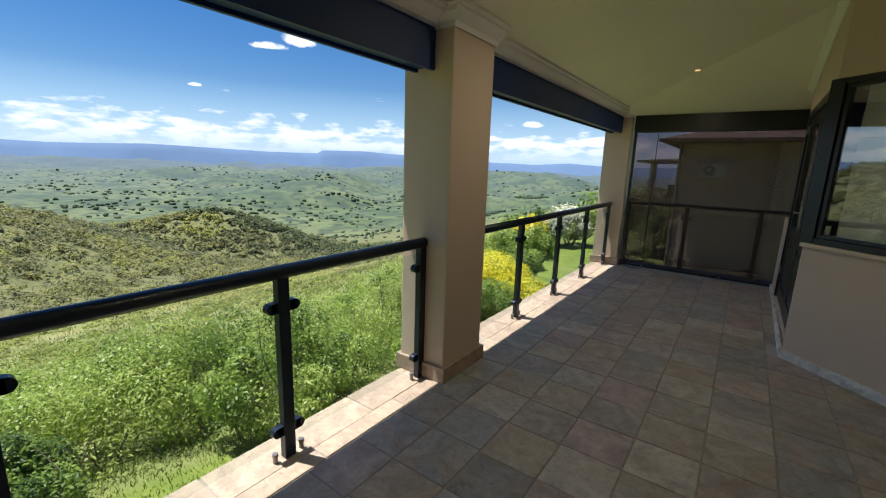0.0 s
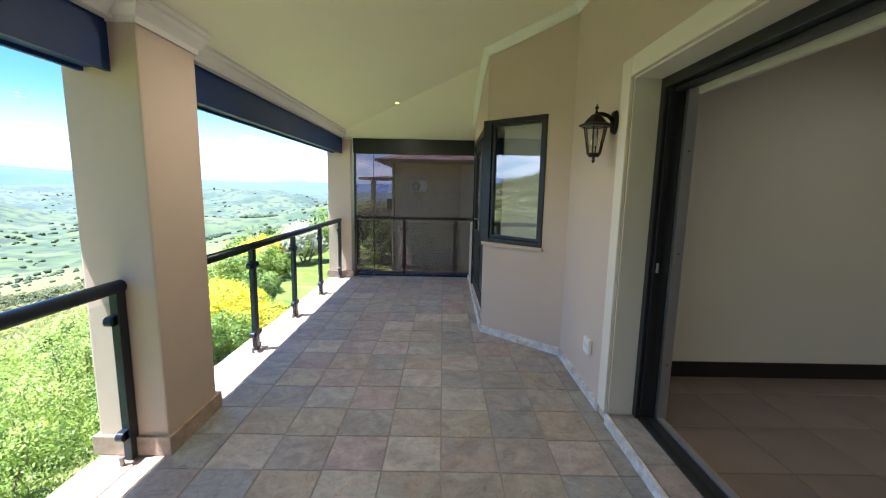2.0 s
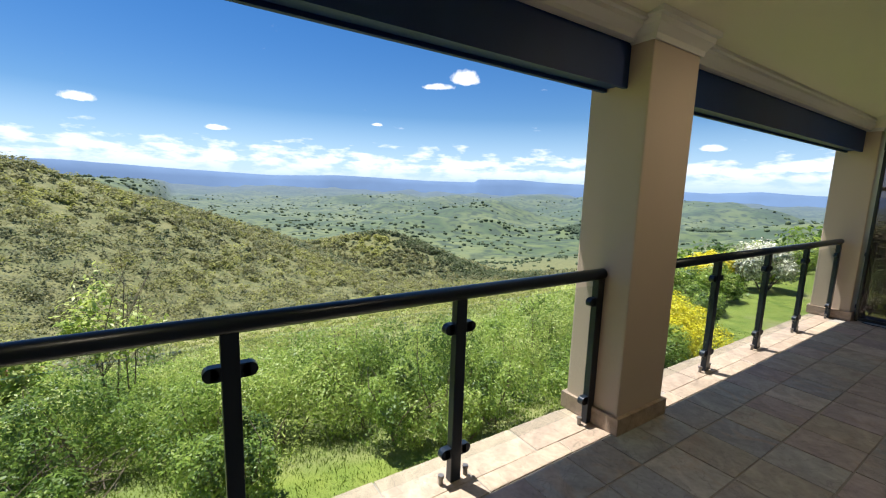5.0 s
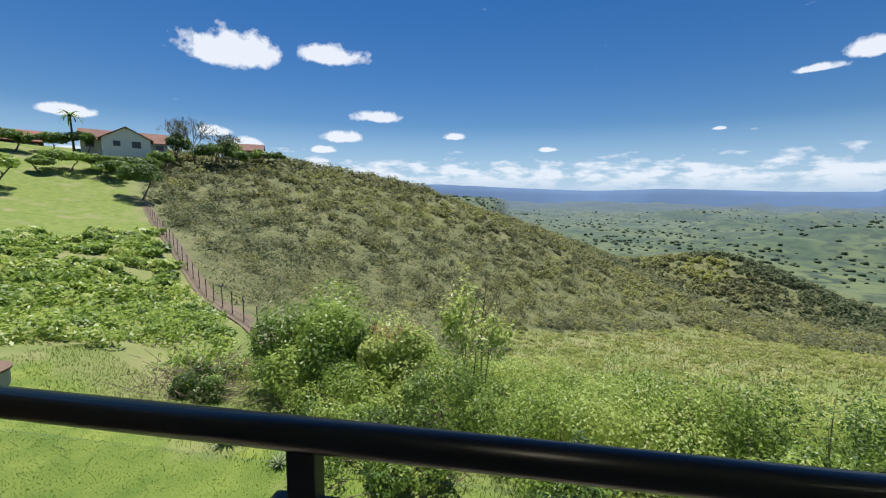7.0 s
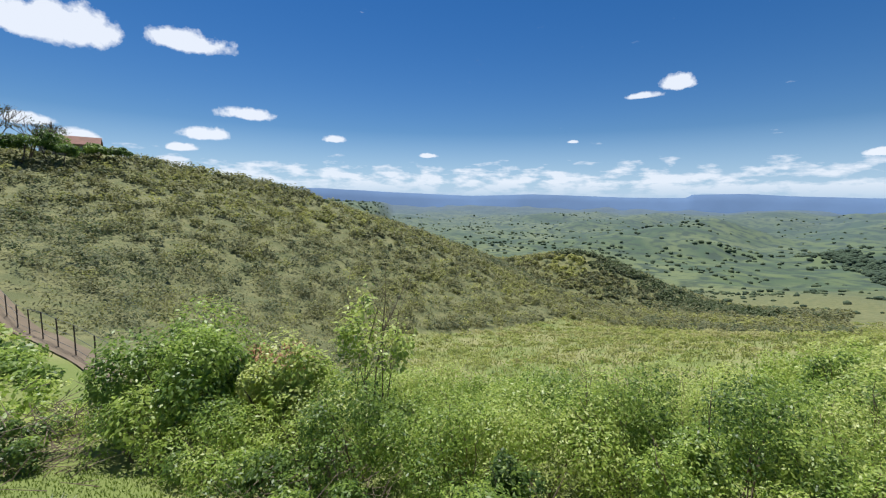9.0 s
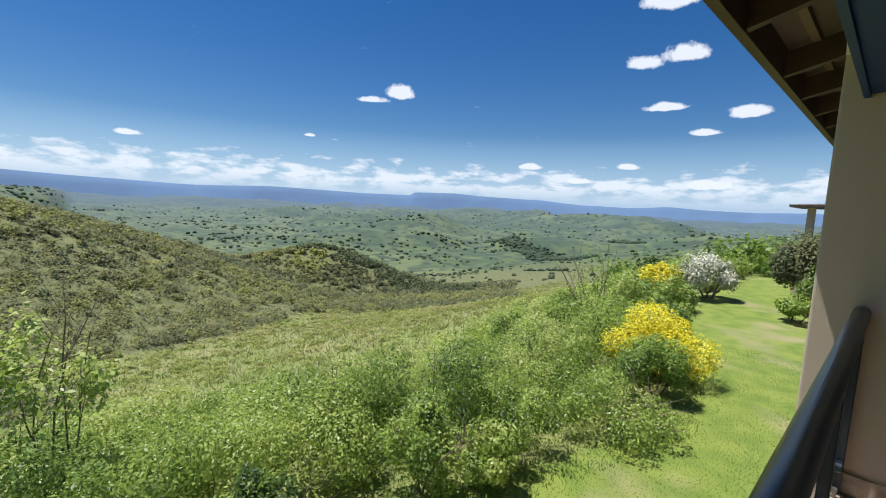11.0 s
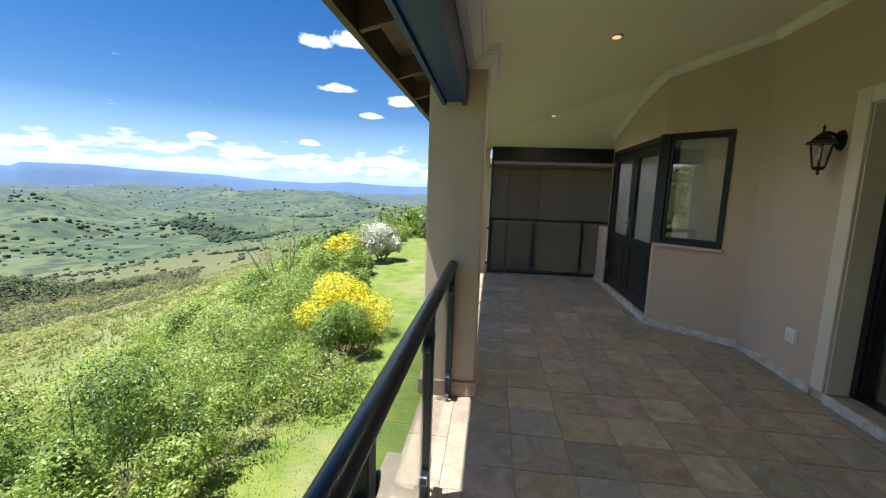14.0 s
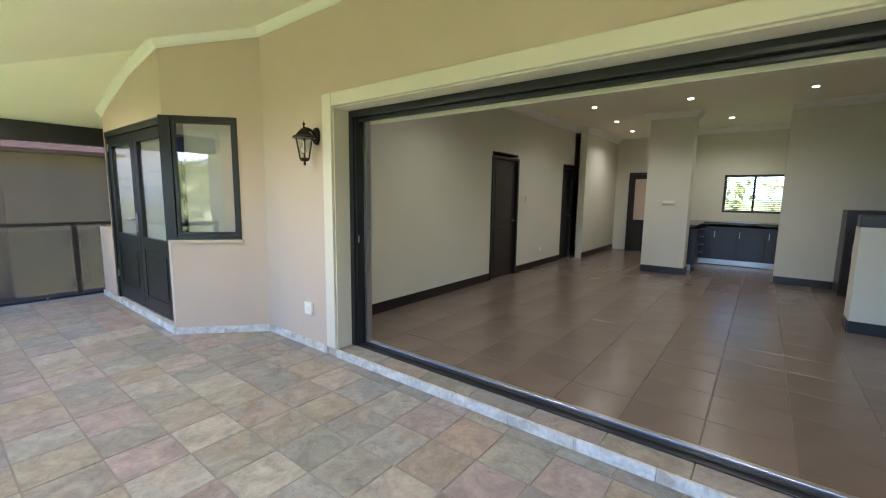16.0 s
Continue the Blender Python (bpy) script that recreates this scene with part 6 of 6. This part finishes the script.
x, y, z = on(136.0, 98, 3.6); gable_house(x, y, z, 12.5, 7, 3.0, 136, M_whitewall, M_tilebrown, "white gabled house with a brown-red tiled roof on the hill crest", 1.9, wing=6.8)
x, y, z = on(145.2, 101, 3.3); gable_house(x, y, z, 9, 6, 2.6, 146, M_wood, M_redroof, "dark-walled house with a red tiled roof behind garden trees", 1.8)
x, y, z = on(153, 97, 3.6); gable_house(x, y, z, 12, 7, 2.2, 150, M_wall, M_roof, "house with a brown tiled roof on the hill")
x, y, z = on(124.4, 104, 3.9); gable_house(x, y, z, 8, 6, 2.4, 118, M_wall, M_tilebrown, "low house with a brown roof among trees")


def tree(x, y, h, r, label, seed, tone=0.25, material=None, count=3400, size=0.17, name="tree"):
    z = float(ground_z(x, y))
    t = thing(name, (x, y, z), label, "tree", "garden trees on the hill")
    bm = bmesh.new(); stems(bm, (0, 0, 0), h * 0.8, r * 1.6, 1, seed, 0.16, 2)
    part("trunk", bm, M_bark, t)
    c = leaf_cloud([(0, 0, h * 0.66)], [(r, r, h * 0.4)], [count], size, [tone], seed, lobes=14)
    put("crown", cloud_mesh("crown", [c]), material or M_leaf, t)


for i, (az, D, h, r, tone) in enumerate([(146.2, 70, 4.6, 2.8, 0.6), (141, 82, 3.4, 3.0, 0.4), (138.5, 84, 2.6, 2.2, 0.3), (148.5, 80, 3.6, 2.6, 0.3), (144.6, 90, 3.2, 2.6, 0.2), (139.6, 93, 4.4, 2.2, 0.1), (151, 86, 3.4, 2.6, 0.3), (134.4, 84, 3.4, 2.4, 0.25), (143, 80, 2.2, 2.0, 0.4), (131.3, 92, 6.2, 2.6, 0.1), (126.2, 94, 5.4, 2.8, 0.15), (128, 92, 5.0, 3.0, 0.05), (125.2, 92, 4.2, 2.6, 0.25),
                                        (135.0, 71, 5.2, 3.0, 0.05), (152, 80, 6, 3.5, 0.3), (122.5, 96, 3.6, 2.4, 0.2), (120.5, 98, 3.0, 2.4, 0.1), (137.4, 80, 3.0, 2.6, 0.15), (136.3, 86, 2.6, 2.6, 0.2), (141.8, 92, 3.4, 2.6, 0.15), (147, 92, 3.2, 2.8, 0.2), (132.9, 88, 3.6, 2.4, 0.3)]):
    x, y, _ = on(az, D)
    tree(x, y, h, r, "green garden tree near the houses on the hill", 60 + i, tone)
def bare_tree(x, y, h, r, seed):
    """A tree out of leaf: limbs that fork four times into fine twigs."""
    t = thing("tree", (x, y, float(ground_z(x, y))), "grey bare-limbed tree behind the houses on the hill", "tree", "bare trees on the hill")
    rs = random.Random(seed)
    bm = bmesh.new()

    def limb(p, d, length, rad, k):
        q = p + d * length
        rod(bm, p, q, rad, 5, rad * 0.7)
        if k == 0:
            return
        for _ in range(3):
            e = (d + Vector((rs.uniform(-1, 1), rs.uniform(-1, 1), rs.uniform(-0.2, 0.7))) * 0.75).normalized()
            limb(q, e, length * rs.uniform(0.62, 0.85), rad * 0.62, k - 1)
    for _ in range(2):
        limb(Vector((0, 0, -0.2)), Vector((rs.uniform(-0.3, 0.3), rs.uniform(-0.3, 0.3), 1)).normalized(), h * 0.34, 0.15, 4)
    part("trunk", bm, M_twig, t)
    c = leaf_cloud([(0, 0, h * 0.75)], [(r, r, h * 0.28)], [240], 0.12, [0.3], seed, lobes=20, fill=0.5)
    put("crown", cloud_mesh("crown", [c]), M_hill, t, "sparse grey-green leaves")


def palm():
    x, y, z = on(140.3, 93)
    t = thing("palm", (x, y, z), "tall palm tree beside the red-roofed house", "palm tree")
    bm = bmesh.new(); rod(bm, (0, 0, -0.3), (0.15, 0, 6.2), 0.2, 8, 0.12)
    part("trunk", bm, M_bark, t)
    rs = np.random.RandomState(4)
    co, tone = [], []
    for k in range(22):
        a = k * 2.4; el = rs.uniform(-0.1, 1.1)
        p = np.array([0.15, 0, 6.2])
        for s in range(6):
            dx = np.array([math.cos(a) * math.cos(el), math.sin(a) * math.cos(el), math.sin(el)]) * 0.36
            w = np.array([-math.sin(a), math.cos(a), 0]) * 0.22 * (1 - s / 8)
            q = p + dx
            co += [p - w, p + w * 0.0 + [0, 0, 0.05], q, q - w]; co += [p + w * 0.0, p + w, q + w, q]
            tone += [0.3] * 8
            p = q; el -= 0.28
    put("crown", raw_mesh("crown", np.array(co), np.arange(len(co)).reshape(-1, 4), np.array(tone)), M_leaf, t)


palm()
for i, (az, D, h, r) in enumerate([(131.6, 93, 8.4, 3.0), (129.6, 94, 8.8, 3.6), (127.6, 94, 7.2, 2.8), (125.6, 97, 6.0, 2.4)]):
    x, y, _ = on(az, D)
    bare_tree(x, y, h, r, 160 + i)
tree(17.5, 0.4, 7.5, 2.6, "yellow-green tree outside the kitchen window", 90, 0.9, M_straw, 500)


def neighbour():
    h = thing("house", (-2.22, 20.0, -3.0), "neighbouring taupe plastered house with a hipped brown tiled roof", "house")
    part("wall", box(0, 11, 0, 9, -0.3, 5.80), M_wall, h)
    part("wall_step", box(3.25, 11, -0.5, -0.002, -0.3, 5.80), M_wall, h)
    bm = bmesh.new()
    vs = [(-0.55, -1.15, 5.81), (11.6, -1.15, 5.81), (11.6, 9.6, 5.81), (-0.55, 9.6, 5.81), (4.2, 4.5, 7.2), (7, 4.5, 7.2)]
    vs = [(a, b, c) for a, b, c in vs]
    v = [bm.verts.new(p) for p in vs]; lo = [bm.verts.new((p[0], p[1], 5.67)) for p in vs[:4]]
    for q in ((0, 1, 5, 4), (2, 3, 4, 5), (1, 2, 5), (3, 0, 4)):
        bm.faces.new([v[i] for i in q])
    bm.faces.new(lo[::-1])
    for i in range(4):
        bm.faces.new((lo[i], lo[(i + 1) % 4], v[(i + 1) % 4], v[i]))
    bmesh.ops.recalc_face_normals(bm, faces=bm.faces)
    part("roof", bm, M_roof, h)
    g = bmesh.new(); add_box(g, -0.62, 11.6, -1.23, -1.155, 5.67, 5.80, 0.01); rod(g, (0.1, -0.045, 0.1), (0.1, -0.045, 5.66), 0.04, 8)
    part("gutter", g, M_roof, h, "brown gutter and pipe")
    a = thing("air_conditioner", (-1.34, 19.98, 1.34), "white outdoor air conditioner unit on the taupe wall", "air conditioner")
    part("body", box(0, 0.80, -0.3, -0.002, 0, 0.54, 0.02), M_white, a)
    bm = bmesh.new(); rod(bm, (0.28, -0.31, 0.27), (0.28, -0.30, 0.27), 0.22, 28)
    part("fan_grille", bm, M_bolt, a, "dark round fan grille")
    bm = bmesh.new(); rod(bm, (0.28, -0.32, 0.27), (0.28, -0.311, 0.27), 0.07, 16)
    part("fan_hub", bm, M_white, a)
    part("bracket", box(0.1, 0.7, -0.28, -0.002, -0.04, -0.002), M_bolt, a)
    b = thing("garden_bench", (-1.6, 19.2, -3.0), "dark slatted timber bench by the neighbouring wall", "bench")
    for i in range(9):
        part("slat", box(0.05 + i * 0.31, 0.27 + i * 0.31, 0, 0.6, 0.75, 0.8), M_wood, b)
    for q in (0.05, 2.7):
        part("leg", box(q, q + 0.08, 0.05, 0.55, 0, 0.749), M_wood, b)
    p = thing("porch", (-5.4, 31.0, -3.1), "far roofed porch of another taupe house with dark furniture", "porch")
    part("deck", box(0, 5.5, 0, 4, -0.4, 3.0), M_wall, p)
    for q in (0.25, 3.2):
        part("post", box(q, q + 0.35, 0.1, 0.45, 3.001, 5.2), M_wall, p)
    bm = prism([(-0.5, -0.6), (5.8, -0.6), (5.8, 4.5), (-0.5, 4.5)], 5.2, lambda x, y: 5.35 + 0.2 * min(x + 0.5, y + 0.6, 2.5))
    part("roof", bm, M_roof, p)
    part("back_wall", box(3.6, 5.5, 0.5, 4, 3.001, 5.199), M_wall, p)
    part("planter", box(1.4, 2.2, 0.4, 1.0, 3.001, 3.8, 0.03), M_black, p, "dark barbecue box")


neighbour()


def garden():
    part("patio", prism([(-2.95, SOUTH), (-0.2, SOUTH), (-0.2, 5.75), (-2.8, 5.75)], -3.12, -2.95), M_coping, kind="structure", label="pale sandstone apron at the foot of the house")
    c = thing("drain_cover", (-3.55, 4.95, -3.0), "round grey concrete drain cover in the lawn", "drain cover")
    bm = bmesh.new(); rod(bm, (0, 0, -0.05), (0, 0, 0.012), 0.22, 32)
    part("rim", bm, M_bolt, c)
    bm = bmesh.new(); rod(bm, (0, 0, 0.0125), (0, 0, 0.02), 0.19, 32)
    part("lid", bm, mat("grey_concrete", (0.16, 0.165, 0.17), 0.9, var=0.2, scale=12), c)
    d = thing("concrete_ring", (-7.75, -11.9, -2.95), "round concrete well ring with a timber lid on the lawn", "well ring")
    bm = bmesh.new(); rod(bm, (0, 0, -0.1), (0, 0, 0.40), 0.55, 36)
    part("ring", bm, mat("weathered_concrete", (0.42, 0.4, 0.36), 0.9, var=0.25, scale=5), d)
    bm = bmesh.new(); rod(bm, (0, 0, 0.401), (0, 0, 0.45), 0.6, 36)
    part("lid", bm, M_tilewood, d, "brown timber lid")
    a = thing("aloe", (-7.1, -5.3, float(ground_z(-7.1, -5.3))), "pale spiky aloe plant at the lawn edge", "aloe")
    for k in range(26):
        an = k * 2.399; el = 0.25 + 0.9 * (k / 26.0)
        bm = bmesh.new()
        dv = Vector((math.cos(an) * math.cos(el), math.sin(an) * math.cos(el), math.sin(el)))
        rod(bm, dv * 0.02, dv * 0.2 + Vector((0, 0, 0.03)), 0.03, 6, 0.024); rod(bm, dv * 0.2 + Vector((0, 0, 0.03)), dv * 0.42, 0.024, 6, 0.003)
        part("leaf", bm, M_aloe, a)
    a["group"] = "aloes at the lawn edge"
    for x, y, k in ((-6.6, -4.0, 0.55), (-6.3, -3.55, 0.5)):
        b = copy_thing(a, Matrix.Translation((x, y, float(ground_z(x, y)))) @ Matrix.Rotation(x * 5, 4, "Z"))
        b.scale = (k, k, k)
    rs = random.Random(3)
    for x, y, rr, n in ((-9.4, -7.6, 1.8, 420), (-7.3, -2.0, 1.0, 220), (-7.4, 13.4, 1.6, 300), (-4.9, 8.2, 0.8, 120)):
        z = float(ground_z(x, y))
        t = thing("dead_branches", (x, y, z), "tangle of dry grey-brown dead branches at the lawn edge", "dead branches", "dead branches in the garden")
        bm = bmesh.new()
        for _ in range(n):
            p = Vector((rs.gauss(0, rr * 0.5), rs.gauss(0, rr * 0.5), abs(rs.gauss(0.1, 0.28))))
            d = Vector((rs.uniform(-1, 1), rs.uniform(-1, 1), rs.uniform(-0.2, 0.7))).normalized() * rs.uniform(0.25, 0.8)
            rod(bm, p, p + d, 0.009, 4, 0.004)
        part("twig_tangle", bm, M_twig, t, kind="stuff")



garden()


# ---- floor pieces ----
def tiles():
    floor = bpy.data.objects["floor"]
    rs = random.Random(9)

    def variants(w, d, h, n, wob=0.006):
        out = []
        for _ in range(n):
            bm = bmesh.new()
            c = [(sx * w / 2 + rs.uniform(-wob, wob) * 0.5, sy * d / 2 + rs.uniform(-wob, wob) * 0.5) for sx, sy in ((-1, -1), (1, -1), (1, 1), (-1, 1))]
            lo = [bm.verts.new((x, y, -h)) for x, y in c]
            mi = [bm.verts.new((x, y, -0.003)) for x, y in c]
            hi = [bm.verts.new((x * 0.985, y * 0.985, 0)) for x, y in c]
            bm.faces.new(hi)
            for a, b in ((lo, mi), (mi, hi)):
                for i in range(4):
                    bm.faces.new((a[i], a[(i + 1) % 4], b[(i + 1) % 4], b[i]))
            bmesh.ops.recalc_face_normals(bm, faces=bm.faces)
            me = bpy.data.meshes.new("tile"); bm.to_mesh(me); bm.free()
            out.append(me)
        return out

    def lay(name, meshes, material, x, y, z, parent, turn=0, label=""):
        me = rs.choice(meshes)
        if not me.materials:
            me.materials.append(material)
        o = new(name, me)
        o.parent = parent
        o.location = (x, y, z + rs.uniform(-0.0012, 0.0012))
        o.rotation_euler = (rs.uniform(-0.003, 0.003), rs.uniform(-0.003, 0.003), turn + rs.choice((0, math.pi)))
        if label:
            o["label"] = label
        return o
    px, py = 0.320, 0.3185
    xs = [-1.326] + [-1.063 + px * k for k in range(8)] + [1.296]
    by_width = {}
    rest = bmesh.new()
    for i, (xa, xb) in enumerate(zip(xs, xs[1:])):
        w = round(xb - xa - 0.009, 3)
        meshes = by_width.setdefault(w, variants(w, py - 0.006, 0.03, 8, 0.005))
        cuts = [1.815 + py * k + rs.uniform(-0.011, 0.011) for k in range(-19, 18)]
        for ya, yb in zip(cuts, cuts[1:]):
            x, y = (xa + xb) / 2, (ya + yb) / 2
            if y < SOUTH + 0.1 or y > END_Y + 0.3 or (x > 0.75 and y > 4.6):
                continue
            if y > -1.6:
                lay("tile", meshes, M_slate, x, y, 0.0, floor).scale = (1, (yb - ya - 0.006) / (py - 0.006), 1)
            else:
                add_box(rest, x - w / 2, x + w / 2, ya + 0.003, yb - 0.003, -0.03, 0.0)
    part("tile_field", rest, M_slate, kind="stuff", label="slate tiles of the balcony floor behind the walker")
    cop = variants(0.242, 0.444, 0.03, 4, 0.004)
    y = SOUTH + 0.3
    while y < END_Y:
        if not any(a - 0.15 < y < b + 0.15 for a, b in ((2.26, 2.75), (-3.0, -2.51), (7.0, 7.45))):
            lay("tile", cop, M_coping, -1.567, y, 0.0, floor, label="pale sandstone edge tile")
        else:
            lay("tile", cop, M_coping, -1.567, y, -0.004, floor, label="pale sandstone edge tile")
        y += 0.45
    strip = variants(0.112, 0.604, 0.03, 3, 0.003)
    y = SOUTH + 0.3
    while y < END_Y:
        lay("tile", strip, M_coping, -1.386, y, 0.0, floor, label="narrow tan edge strip")
        y += 0.61
    # doorstep tiles and their pale nosing, skirting along the walls
    step = variants(0.176, 0.445, 0.06, 4, 0.004)
    y = 2.36
    part("doorstep", box(1.3, 1.66, OPEN_Y0 - 1.5, 2.64, -0.01, 0.058), M_grout, kind="structure", label="mortar bed of the doorstep")
    while y > -3.2:
        lay("tile", step, M_slate, 1.403, y, 0.0705, floor)
        y -= 0.45
    runs = [((1.297, -3.0), (1.297, 2.64)), ((1.300, 2.775), (1.300, 3.765)), ((1.300, 3.762), (0.627, 4.382)), ((0.627, 4.395), (0.655, 6.45)), ((0.655, 6.5), (0.655, 7.0))]
    for (ax, ay), (bx, by) in runs:
        Lr = math.hypot(bx - ax, by - ay)
        n = max(1, round(Lr / 0.42))
        an = math.atan2(by - ay, bx - ax)
        for k in range(n):
            s = (k + 0.5) / n
            bm = box(-Lr / n / 2 + 0.002, Lr / n / 2 - 0.002, -0.011, 0.011, 0.0, 0.07 + rs.uniform(-0.001, 0.002), 0.002)
            me = bpy.data.meshes.new("skirting_tile"); bm.to_mesh(me); bm.free(); me.materials.append(M_skirt)
            o = new("skirting_tile", me); o.parent = floor
            o.location = (ax + (bx - ax) * s, ay + (by - ay) * s, 0); o.rotation_euler[2] = an
            o["label"] = "light marble skirting tile"
    part("door_threshold", box(0.66, 0.90, 4.47, 6.42, -0.01, 0.066), M_skirt, kind="structure", label="pale stone threshold of the glazed doors")
    # living room tiles
    fl = bpy.data.objects["interior_floor"]
    big = variants(0.447, 0.447, 0.01, 3, 0.0)
    rest = bmesh.new()
    for i in range(21):
        for j in range(-9, 8):
            x, y = 1.90 + i * 0.45, j * 0.45 + 0.12
            if y > 3.3 or (x > 8.4 and y > 3.0) or (x > 9.9 and y < 1.3):
                continue
            if x < 8.6 and -2.3 < y:
                lay("tile", big, M_intile, x, y, IN_Z, fl).rotation_euler = (0, 0, 0)
            else:
                add_box(rest, x - 0.2235, x + 0.2235, y - 0.2235, y + 0.2235, IN_Z - 0.01, IN_Z)
    part("tile_field", rest, M_intile, kind="stuff", label="glazed brown tiles of the living room floor beyond")


tiles()
